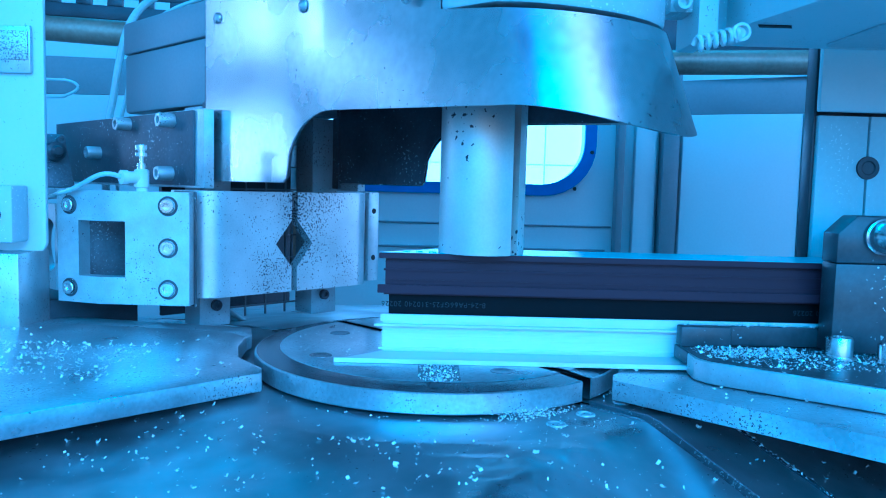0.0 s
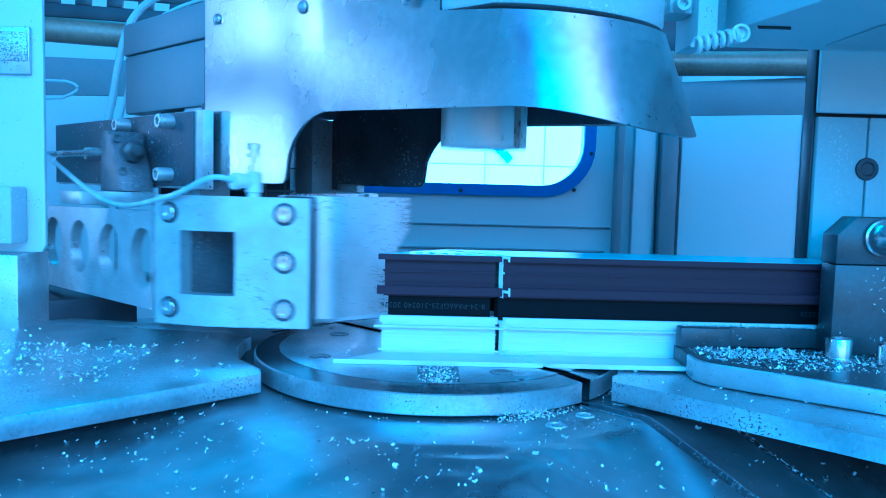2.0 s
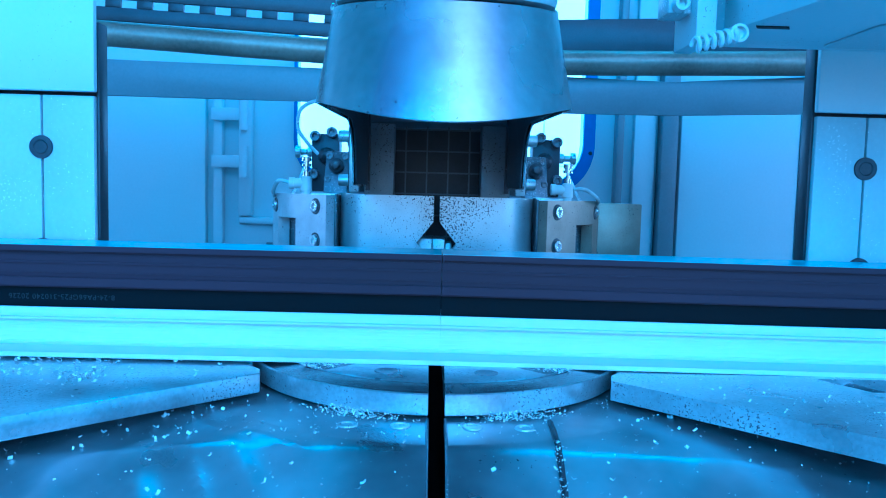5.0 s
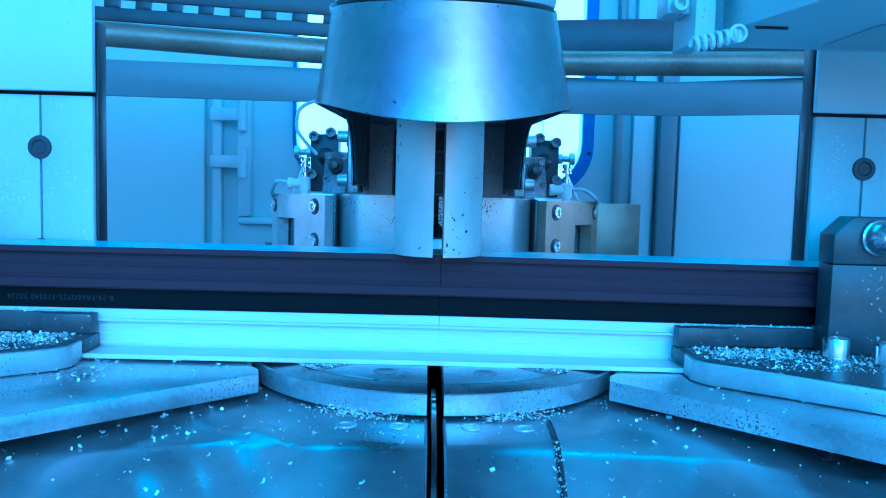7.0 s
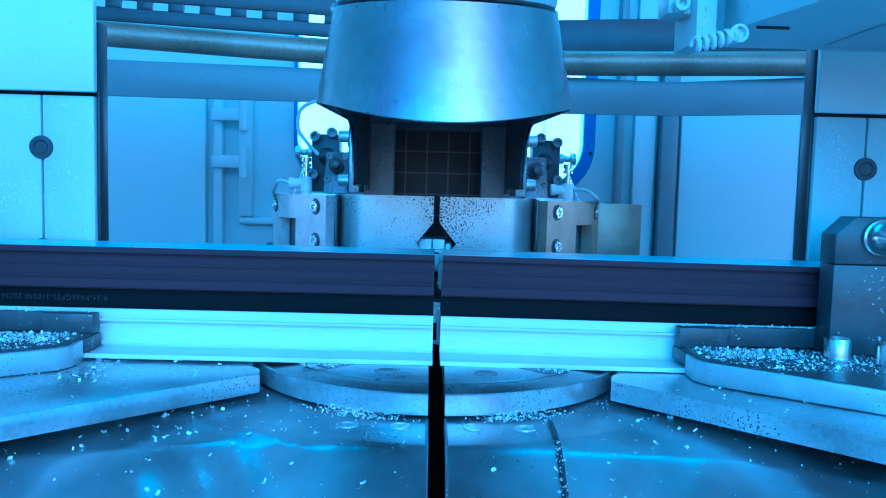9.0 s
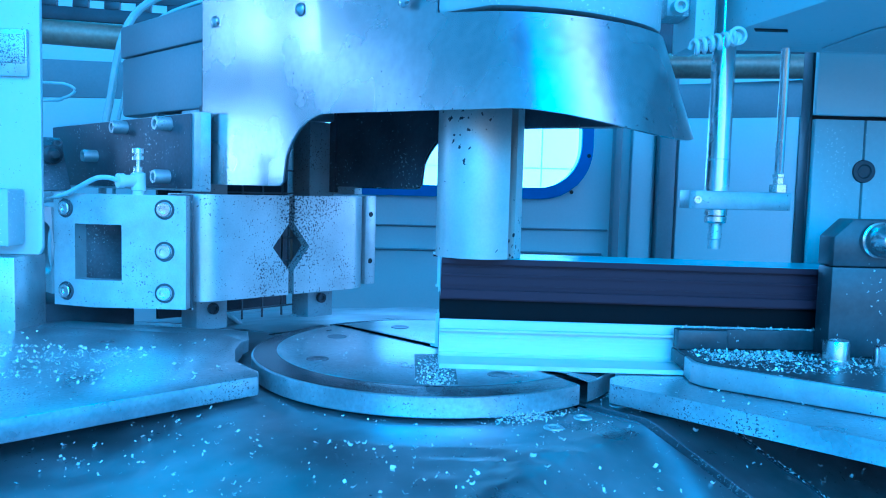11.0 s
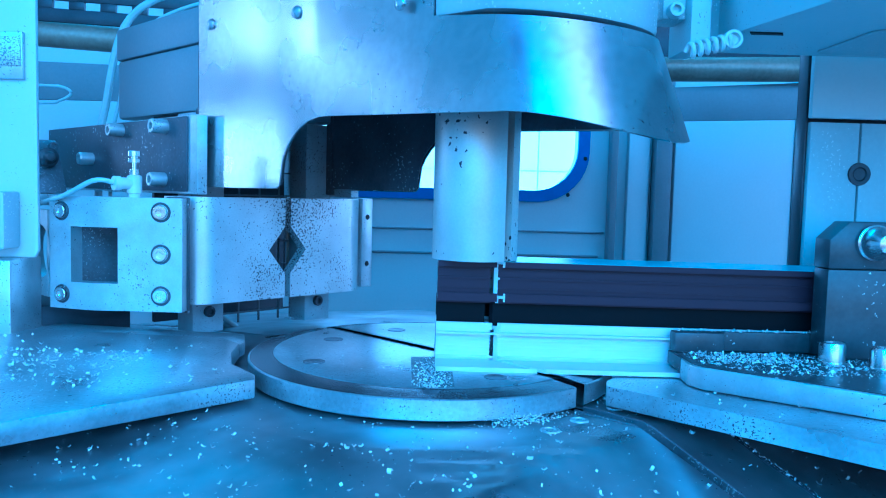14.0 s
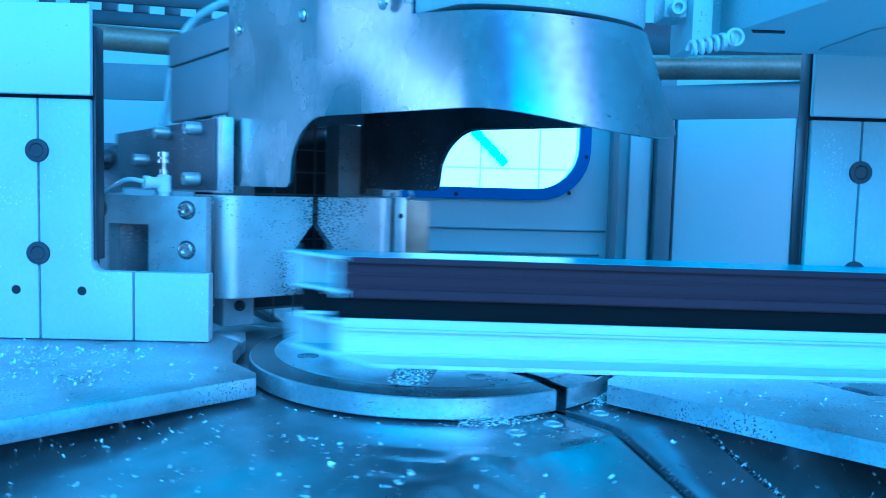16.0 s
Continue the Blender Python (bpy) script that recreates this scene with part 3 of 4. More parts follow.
def pusher(s):
    p = tagged(new("pusher"), "speckled grey steel pusher jaw on a perforated arm")
    p.parent = saw
    zlo, zhi = 0.022, 0.1145
    # angled front plate, bent further back at its end, with a square window round the bend
    face = [(0.1085, 0.178), (0.1445, 0.2158), (0.16, 0.232), (0.178, 0.268)]
    rear = [(0.167, 0.273), (0.15, 0.239), (0.135, 0.2248), (0.0985, 0.187)]
    block = slab([(s * x, y) for x, y in face[:2] + rear[2:]], 0.0442, 0.0898, 0)
    slab([(s * x, y) for x, y in ((0.1685, 0.249), face[3], rear[0], (0.1575, 0.254))], 0.0442, 0.0898, 0, block)
    for z0, z1 in ((zlo, 0.0442), (0.0898, zhi)):
        slab([(s * x, y) for x, y in face + rear], z0, z1, 0, block)
    part("pusher_block", block, STEEL_GROUND if s < 0 else BRASS, p, "light grey steel C-shaped block" if s < 0 else "dull brass-tinted steel C-shaped block")
    turn = Matrix.Rotation(radians(s * 46.4), 4, "Z") @ FRONT
    for z in (0.034, 0.102):
        side_turn = Matrix.Rotation(radians(s * 63.4), 4, "Z") @ FRONT
        screw(p, (s * 0.1728, 0.2572, z), 0.0055, 0.003, side_turn)
        part("counterbore", lathe([(0.0078, 0), (0.0074, 0.0006), (0.0059, 0.0006), (0.0059, 0)], 24, Matrix.Translation((s * 0.1728, 0.2571, z)) @ side_turn, None, False), BLACK, p)
    part("inner_wall", box(min(s * 0.1, s * 0.165), max(s * 0.1, s * 0.165), 0.262, 0.274, 0.03, 0.108, 0.001), GRIME_SHADE, p)
    part("shim", box(min(s * 0.0985, s * 0.1008), max(s * 0.0985, s * 0.1008), 0.184, 0.22, 0.02, 0.1155, 0.0005), BLACK, p)
    part("jaw", jaw(s), JAW, p if s < 0 else saw, "speckled bent steel jaw plate with a V notch")
    if s > 0:
        strip = part("end_strip", box(0.0995, 0.1135, 0.2, 0.225, 0.026, 0.117, 0.001), STEEL_GROUND, saw, "grey end strip with two holes")
        # black discs on the surface stand for the shade inside the holes
        for z in (0.05, 0.098):
            part("hole", lathe([(0.0028, 0), (0.0024, 0.0005), (0.0001, 0.0004)], 14, Matrix.Translation((0.1065, 0.2, z)) @ FRONT), FLAT_BLACK, strip)
    for z in (0.035, 0.069, 0.103):
        screw(p, (s * 0.1205, 0.1906, z), 0.0058, 0.003, turn)
        part("counterbore", lathe([(0.0082, 0), (0.0078, 0.0006), (0.0062, 0.0006), (0.0062, 0)], 24, Matrix.Translation((s * 0.1205, 0.1905, z)) @ turn, None, False), BLACK, p)
    # arm with round holes, running back
    holes = [[(0.289 + 0.06 * i + 0.0205 * math.cos(2 * math.pi * k / 24), 0.067 + 0.0225 * math.sin(2 * math.pi * k / 24)) for k in range(24)] for i in range(5)]
    part("arm", holed([(0.2735, 0.03), (0.6, 0.025), (0.6, 0.098), (0.2735, 0.102)], holes, s * 0.169, s * 0.178, "x"), STEEL_GROUND, p, "light grey arm with round lightening holes")
    part("bracket_base", box(min(s * 0.112, s * 0.178), max(s * 0.112, s * 0.178), 0.405, 0.45, 0.1025, 0.114, 0.001), STEEL_GROUND, p)
    # light grey bracket given a dark colour for the shade it stands in
    part("arm_bracket", slab([(0.405, 0.1145), (0.45, 0.1145), (0.45, 0.16), (0.446, 0.168), (0.434, 0.168), (0.428, 0.16)], s * 0.113, s * 0.143, 0.001, axis="x"), GRIME_SHADE, p, "steel bracket with a sloping front, darkened for its shade")
    for x, y, z in ((0.138, 0.43, 0.162), (0.118, 0.43, 0.162), (0.139, 0.416, 0.132)):
        screw(p, (s * x, y, z), 0.0045, 0.005, FRONT, GRIME_SHADE, "bracket_screw")
    back = Matrix.Translation((s * 0.126, 0.4505, 0.15)) @ Matrix.Rotation(radians(-90), 4, "X")
    part("acorn_nut", lathe([(0.0095, 0), (0.0095, 0.01), (0.008, 0.012), (0.0075, 0.022), (0.004, 0.027)], 6, back), STEEL_BRIGHT, p)
    part("push_rod", lathe([(0.0035, 0.026), (0.0035, 0.2)], 12, back), STEEL_BRIGHT, p)
    part("roller", lathe([(0.003, 0), (0.0085, 0.001), (0.0095, 0.004), (0.0095, 0.012), (0.006, 0.014), (0.004, 0.02), (0.001, 0.0205)], 24, Matrix.Translation((s * 0.128, 0.424, 0.15)) @ FRONT), BLACK, p, "black rounded buffer")
    if s > 0:
        for k, (x0, x1) in enumerate(((-0.019, -0.004), (-0.0035, 0.009), (0.0095, 0.016))):
            part("jaw_insert", box(x0, x1, 0.202, 0.23, 0.04, 0.073 - 0.004 * (k == 2), 0.001), STEEL_GROUND, p, "small stepped steel insert")
        part("body", box(0.1795, 0.228, 0.274, 0.31, 0.03, 0.112, 0.001), BRASS, p, "brass-tinted rear body")
    x = s * 0.133
    fitting(p, Matrix.Translation((x, 0.21, 0.1145)))
    if s < 0:
        part("air_hose", pipe([(x - 0.017, 0.21, 0.126), (x - 0.03, 0.218, 0.127), (x - 0.043, 0.26, 0.112), (x - 0.044, 0.36, 0.108), (x - 0.048, 0.52, 0.16)], 0.002), HOSE, p, "clear air hose")
    else:
        part("air_hose", pipe([(x + 0.006, 0.21, 0.126), (x + 0.02, 0.213, 0.126), (x + 0.04, 0.245, 0.114), (x + 0.046, 0.36, 0.108), (x + 0.05, 0.52, 0.16)], 0.002), HOSE, p, "clear air hose")
    return p


push_l, push_r = pusher(-1), pusher(1)
part("loop_hose", pipe([(-0.158, 0.46, 0.165), (-0.172, 0.455, 0.18), (-0.184, 0.45, 0.2), (-0.179, 0.45, 0.224), (-0.156, 0.45, 0.235), (-0.128, 0.47, 0.236)], 0.0024), HOSE, saw, "clear air hose in a loop")
for s in (-1, 1):
    # dark valve block beside each slide plate, with its own screws and pipe joint
    valve = part("valve_block", box(min(s * 0.14, s * 0.18), max(s * 0.14, s * 0.18), 0.545, 0.58, 0.115, 0.198, 0.002), STEEL_DARK, saw, "black valve block with bright screws")
    for x, z in ((0.174, 0.194), (0.15, 0.2), (0.176, 0.14)):
        screw(valve, (s * x, 0.545, z), 0.0075, 0.012, FRONT, GRIME_SHADE)
    part("valve_dome", lathe([(0.0125, 0), (0.0125, 0.006), (0.0105, 0.012), (0.005, 0.0165), (0.0005, 0.0175)], 24, Matrix.Translation((s * 0.157, 0.545, 0.166)) @ FRONT), STEEL_DARK, valve)
    part("pipe_joint", lathe([(0.007, -0.004), (0.0075, 0.006), (0.0045, 0.008), (0.0045, 0.016), (0.009, 0.017), (0.009, 0.024), (0.004, 0.0245)], 12, Matrix.Translation((s * 0.181, 0.56, 0.172)) @ Matrix.Rotation(radians(s * 90), 4, "Y")), STEEL_GROUND, valve)


def teeth():
    b = bmesh.new()
    n, pts = 96, []
    for i in range(n):
        a = 2 * math.pi * i / n
        for da, r in ((0, 0.243), (0.02, 0.242), (0.03, 0.235), (0.055, 0.237)):
            pts.append((r * math.cos(a + da), r * math.sin(a + da)))
    return slab(pts, -0.0015, 0.0015, 0, None, "x")


blade = part("saw_blade", teeth(), BLADE, saw, "large spinning circular saw blade")


# ---- support wings and fences ----
def wing(s):
    o = [(0.114, -0.084), (0.111, -0.097), (0.22, -0.201), (0.55, -0.51), (0.75, -0.51), (0.75, 0.085), (0.36, 0.06), (0.165, 0.034), (0.148, 0.015), (0.145, -0.02), (0.136, -0.055)]
    ob = thing("support_wing", "grey steel support wing strewn with aluminium chips beside the rotary table", "machine table", "support wings")
    gap = [(0.2504, -0.0797), (0.27, -0.112), (0.36, -0.112), (0.36, -0.0775)]
    plate = slab([(s * x, y) for x, y in o], -0.0075, 0.005, 0.0012) if s < 0 else holed(o, [gap], -0.0075, 0.005, "z")
    part("plate", plate, DISC, ob, "thick worn steel plate")
    part("pedestal", box(min(s * 0.32, s * 0.7), max(s * 0.32, s * 0.7), -0.08, 0.06, -0.3, -0.008, 0.002), STEEL_DARK, ob)
    if s < 0:
        part("back_ledge", slab([(s * x, y) for x, y in ((0.4, 0.066), (0.165, 0.0345), (0.149, 0.0165), (0.147, 0.03), (0.155, 0.062), (0.4, 0.11))], -0.0075, 0.003, 0.001), DISC, ob, "worn steel ledge behind the plate")
    else:
        # black sheet put under the opening to paint its shade
        part("pan", slab([(0.249, -0.0775), (0.269, -0.114), (0.362, -0.114), (0.362, -0.0755)], -0.026, -0.024, 0), FLAT_BLACK, ob, "black sheet added for the shade under the opening")
        for x in (0.27, 0.318):
            part("guide_rod", pipe([(x, -0.07, -0.0035), (x + 0.022, -0.116, -0.0035)], 0.0062, 16), GRIME_SHADE, ob, "round steel rod in the opening")
    return ob


wing(-1), wing(1)


def fence(s):
    ob = thing("fence", "grey painted steel fence plate with socket bolts behind the profile", "fence", "fences")
    e = 0.258 if s < 0 else 0.2835
    a, mid = e + 0.0385, e - 0.0315
    z1 = 0.0575
    plate = [(e, 0.1855), (e, 0.064), (e - 0.002, 0.0595), (e - 0.006, z1), (mid + 0.0008, z1), (mid + 0.0008, 0.0055), (a - 0.0008, 0.0055), (a - 0.0008, 0.1855)]
    part("plate", slab([(s * x, z) for x, z in plate], 0.006, 0.018, 0.0007, axis="y"), PAINT, ob, "light grey fence plate")
    part("foot_plate", slab([(s * x, z) for x, z in [(mid - 0.0008, z1), (e - 0.088, z1), (e - 0.088, 0.0055), (mid - 0.0008, 0.0055)]], 0.006, 0.018, 0.0007, axis="y"), PAINT, ob)
    part("outer_plate", slab([(s * x, z) for x, z in [(a + 0.0008, 0.1855), (0.75, 0.1855), (0.75, 0.0055), (a + 0.0008, 0.0055)]], 0.006, 0.018, 0.0007, axis="y"), PAINT, ob)
    part("backing", box(min(s * (e + 0.001), s * 0.75), max(s * (e + 0.001), s * 0.75), 0.0183, 0.024, 0.0055, 0.234, 0.0005), STEEL_DARK, ob, "dark backing plate")
    part("edge_strip", box(min(s * (e - 0.0025), s * (e - 0.0003)), max(s * (e - 0.0025), s * (e - 0.0003)), 0.01, 0.025, 0.066, 0.24, 0.0004), STEEL_DARK, ob, "chipped dark edge strip")
    part("upper_block", box(min(s * (e - 0.003), s * 0.75), max(s * (e - 0.003), s * 0.75), 0.0, 0.0058, 0.188, 0.254 if s < 0 else 0.236, 0.001), PALE, ob, "pale painted upper block")
    for z in (0.147, 0.0705):
        part("bolt", lathe([(0.0088, 0), (0.0084, 0.0015), (0.0055, 0.0016), (0.0045, 0.0008), (0.0001, 0.0008)], 24, Matrix.Translation((s * (a + 0.0005), 0.006, z)) @ FRONT), STEEL_DARK, ob, "dark socket bolt")
    # holes are black discs, their inner shade put into the colour
    for x in (e + 0.007, e + 0.056):
        part("hole", lathe([(0.0035, 0), (0.003, 0.0007), (0.0001, 0.0006)], 16, Matrix.Translation((s * x, 0.006, 0.0425)) @ FRONT), FLAT_BLACK, ob)
    return ob


fence_l, fence_r = fence(-1), fence(1)

# ---- profiles ----
# sections as (front, back, bottom, top)
UPPER = [(-0.0418, -0.0392, 0.0543, 0.0763), (-0.0462, 0.0022, 0.0763, 0.0782), (-0.0056, -0.0031, 0.0543, 0.0763), (-0.0468, -0.0022, 0.0523, 0.0543), (-0.043, -0.0418, 0.0655, 0.067),
         (-0.0462, -0.0447, 0.0743, 0.0763), (-0.0468, -0.0455, 0.0503, 0.0523), (-0.0425, -0.0405, 0.0488, 0.0523), (-0.0468, -0.0455, 0.0543, 0.0562), (-0.0362, -0.0345, 0.0502, 0.0523),
         (-0.0058, -0.0042, 0.0488, 0.0523), (-0.0122, -0.0105, 0.0502, 0.0523), (0.0008, 0.0022, 0.0748, 0.0763),
         (-0.0422, -0.0418, 0.0588, 0.0593), (-0.0422, -0.0418, 0.0715, 0.072)]
STRIPS = [(-0.0392, -0.0368, 0.0325, 0.0523), (-0.009, -0.0066, 0.0325, 0.0523)]
LOWER = [(-0.043, -0.0404, 0.009, 0.0304), (-0.0445, -0.0031, 0.0304, 0.0325), (-0.0056, -0.0031, 0.009, 0.0304), (-0.073, 0.0022, 0.0069, 0.009), (-0.0485, -0.043, 0.0275, 0.0288),
         (-0.0455, -0.043, 0.0108, 0.012), (-0.0438, -0.043, 0.0225, 0.0232), (-0.073, -0.0718, 0.009, 0.01), (-0.0445, -0.0425, 0.0325, 0.0352), (-0.0362, -0.0345, 0.0325, 0.0345),
         (-0.0058, -0.0042, 0.0325, 0.0358), (-0.0122, -0.0105, 0.0325, 0.0345),
         (-0.0435, -0.043, 0.0145, 0.015), (-0.0435, -0.043, 0.0178, 0.0182), (-0.0435, -0.043, 0.0204, 0.0208), (-0.0435, -0.043, 0.0252, 0.0257)]


def tube_piece(rects, left, right, cuts):
    """The joined walls of a hollow section between two end planes, each a function of y."""
    b = bmesh.new()
    ys = sorted({y for r in rects for y in r[:2]} | {c for c in cuts if min(r[0] for r in rects) < c < max(r[1] for r in rects)})
    zs = sorted({z for r in rects for z in r[2:]})

    def solid(i, k):
        if not (0 <= i < len(ys) - 1 and 0 <= k < len(zs) - 1):
            return False
        y, z = (ys[i] + ys[i + 1]) / 2, (zs[k] + zs[k + 1]) / 2
        if right(ys[i]) - left(ys[i]) < -1e-5 or right(ys[i + 1]) - left(ys[i + 1]) < -1e-5:
            return False
        return any(r[0] < y < r[1] and r[2] < z < r[3] for r in rects)

    seen = {}

    def corner(end, i, k):
        if (end, i, k) not in seen:
            seen[end, i, k] = b.verts.new(((left, right)[end](ys[i]), ys[i], zs[k]))
        return seen[end, i, k]

    for i in range(len(ys) - 1):
        for k in range(len(zs) - 1):
            if not solid(i, k):
                continue
            for end in (0, 1):
                b.faces.new((corner(end, i, k), corner(end, i + 1, k), corner(end, i + 1, k + 1), corner(end, i, k + 1))).material_index = 1
            for di, dk, p, q in ((-1, 0, (i, k), (i, k + 1)), (1, 0, (i + 1, k), (i + 1, k + 1)), (0, -1, (i, k), (i + 1, k)), (0, 1, (i, k + 1), (i + 1, k + 1))):
                if not solid(i + di, k + dk):
                    b.faces.new((corner(0, *p), corner(1, *p), corner(1, *q), corner(0, *q)))
    return b


def bar(name, label, left, right, cuts=(), marks=None):
    ob = thing(name, label, "window profile", "aluminium profiles")
    part("upper_section", tube_piece(UPPER, left, right, cuts), [BROWN, CUT], ob, "brown powder-coated aluminium upper section")
    # thin liners that put the hollows' shade into a duller grey
    part("inner_face", tube_piece([(-0.0061, -0.0057, 0.0549, 0.0757), (-0.039, -0.0061, 0.0544, 0.0548), (-0.039, -0.0061, 0.0758, 0.0762)], left, right, cuts), [INNER, CUT], ob, "bare inside of the upper section, greyed for its shade")
    part("inner_face", tube_piece([(-0.0061, -0.0057, 0.0096, 0.0298), (-0.0402, -0.0061, 0.0091, 0.0095), (-0.0402, -0.0061, 0.0299, 0.0303)], left, right, cuts), [INNER, CUT], ob, "bare inside of the lower section, greyed for its shade")
    for r in STRIPS:
        if right(r[0]) > left(r[0]):
            part("thermal_strip", tube_piece([r], left, right, cuts), [NYLON, NYLON], ob, "black polyamide thermal break")
    part("lower_section", tube_piece(LOWER, left, right, cuts), [SILVER, CUT], ob, "mill-finish silver aluminium lower section")
    part("protective_film", tube_piece([(-0.0455, 0.0022, 0.07825, 0.0785)], left, right, cuts), [FILM, FILM], ob, "pale blue protective film on the top face")
    if marks is not None:
        c = bpy.data.curves.new("marking", "FONT")
        c.body, c.size, c.space_character, c.extrude = "8-24-PA66GF25-310240 20226", 0.0052, 1.12, 0.00004
        tmp = new("marking_text", c)
        bpy.context.view_layer.update()
        b = bmesh.new()
        b.from_mesh(tmp.to_mesh())
        tmp.to_mesh_clear()
        bpy.data.objects.remove(tmp)
        bmesh.ops.transform(b, matrix=Matrix.Translation((marks, -0.03926, 0.0435)) @ Matrix.Rotation(radians(180), 4, "Y") @ Matrix.Rotation(radians(90), 4, "X"), verts=b.verts)
        part("marking", b, INK, ob, "faint grey upside-down stamped marking")
    return ob


L, K, H = 0.56, 0.0028, 0.0025
off1 = bar("profile_offcut", "short mitred triangular offcut of a brown and silver profile", lambda y: y + 0.004, lambda y: -y - K, (-0.0036,), 0.033)
long_bar = bar("profile_bar", "long brown and silver aluminium profile with a mitred end", lambda y: -y + K, lambda y: L - H, (), 0.33)
off2 = bar("profile_offcut", "small wedge-shaped offcut of a brown and silver profile", lambda y: H, lambda y: -y - K, (-0.0055,))
stock = bar("profile_stock", "brown and silver aluminium profile stock on the saw table", lambda y: max(H, -y + K), lambda y: 0.8, (K - H,))
for i in range(6):
    part("print_mark", box(-0.026 + 0.009 * i, -0.021 + 0.009 * i, -0.038, -0.0325, 0.0786, 0.0788, 0), FILM_PRINT, off1, "pale blue illegible film print")


# ---- front clamps ----
def clamp(s):
    ob = thing("front_clamp", "black steel front clamp on a plate strewn with aluminium chips", "clamp", "front clamps")
    dx = 0.0 if s > 0 else 0.066
    o = [(0.165, -0.0747), (0.1635, -0.093), (0.169, -0.1045), (0.248, -0.164), (0.5, -0.35), (0.6, -0.35), (0.6, -0.0747)]
    part("base_plate", slab([(s * (x + dx), y) for x, y in o], 0.0056, 0.0193, 0.001), STEEL_GROUND, ob, "speckled grey base plate")
    part("base_rear", slab([(s * (x + dx), y) for x, y in ((0.165, -0.0477), (0.165, -0.0745), (0.6, -0.0745), (0.6, -0.0477))], 0.0103, 0.0193, 0.0005), BLACK, ob)
    part("top_liner", slab([(s * (x + dx), y) for x, y in ((0.166, -0.057), (0.1665, -0.0925), (0.171, -0.102), (0.248, -0.161), (0.45, -0.31), (0.45, -0.057))], 0.0194, 0.0199, 0.0), BLACK, ob, "blackened top face")
    part("pad", slab([(s * (x + dx), y) for x, y in ((0.166, -0.0477), (0.166, -0.0585), (0.2, -0.0585), (0.202, -0.0525), (0.5, -0.0525), (0.5, -0.0477))], 0.02, 0.0335, 0.0008), BLACK, ob, "black clamping pad")
    part("bracket", slab([(s * (x + dx), z) for x, z in ((0.262, 0.02), (0.262, 0.0805), (0.42, 0.0805), (0.42, 0.02))], -0.072, -0.053, 0.001, axis="y"), BLACK, ob, "black upright bracket")
    part("bracket_cap", slab([(s * (x + dx), z) for x, z in ((0.2615, 0.081), (0.2615, 0.1005), (0.274, 0.1125), (0.42, 0.1125), (0.42, 0.081))], -0.073, -0.053, 0.001, axis="y"), BLACK, ob)
    m = Matrix.Translation((s * (0.29 + dx), -0.073, 0.099)) @ FRONT
    part("dome_nut", lathe([(0.012, 0), (0.012, 0.004), (0.0108, 0.0045), (0.0108, 0.009), (0.0095, 0.014), (0.006, 0.0185), (0.001, 0.02)], 28, m), STEEL_BRIGHT, ob, "shiny dome nut")
    for x, y in ((0.2605, -0.0855), (0.286, -0.1)):
        part("cap_screw", screw_bm(0.0082, 0.014, None, Matrix.Translation((s * (x + dx), y, 0.02))), STEEL_BRIGHT, ob)
        part("washer", lathe([(0.0105, 0), (0.0105, 0.0015), (0.006, 0.0015)], 20, Matrix.Translation((s * (x + dx), y, 0.0201))), STEEL_BRIGHT, ob)
    part("swarf", chips_bm([(s * (0.17 + dx), s * (0.32 + dx), -0.0525, -0.0485, 0.0337, 500), (s * (0.17 + dx), s * (0.32 + dx), -0.125, -0.06, 0.0201, 1600), (s * (0.18 + dx), s * (0.24 + dx), -0.09, -0.06, 0.0201, 900)], 5, lambda x, y: y > -0.095 - (abs(x) - dx - 0.169) * 0.75), CHIP, ob)["kind"] = "stuff"
    return ob


def flake(b, x, y, z, rnd, size):
    """A small bent chip."""
    q = Euler((rnd.uniform(-0.7, 0.7), rnd.uniform(-0.7, 0.7), rnd.uniform(0, 6.3))).to_matrix()
    w, h = size, size * rnd.uniform(0.3, 0.8)
    k = rnd.uniform(0.1, 0.5) * size
    vs = [b.verts.new(Vector((x, y, z)) + q @ Vector(p)) for p in ((-w / 2, -h / 2, k), (0, -h / 2, 0), (w / 2, -h / 2, k), (w / 2, h / 2, k), (0, h / 2, 0), (-w / 2, h / 2, k))]
    b.faces.new((vs[0], vs[1], vs[4], vs[5])), b.faces.new((vs[1], vs[2], vs[3], vs[4]))


def chips_bm(areas, seed, keep=None, small=0.0006, large=0.003):
    rnd, b = random.Random(seed), bmesh.new()
    for x0, x1, y0, y1, z, n in areas:
        for _ in range(n):
            x, y = rnd.uniform(x0, x1), rnd.uniform(y0, y1)
            if keep is None or keep(x, y):
                flake(b, x, y, z + rnd.uniform(0, 0.0006), rnd, small + (large - small) * rnd.random() ** 4)
    return b


clamp_l, clamp_r = clamp(-1), clamp(1)


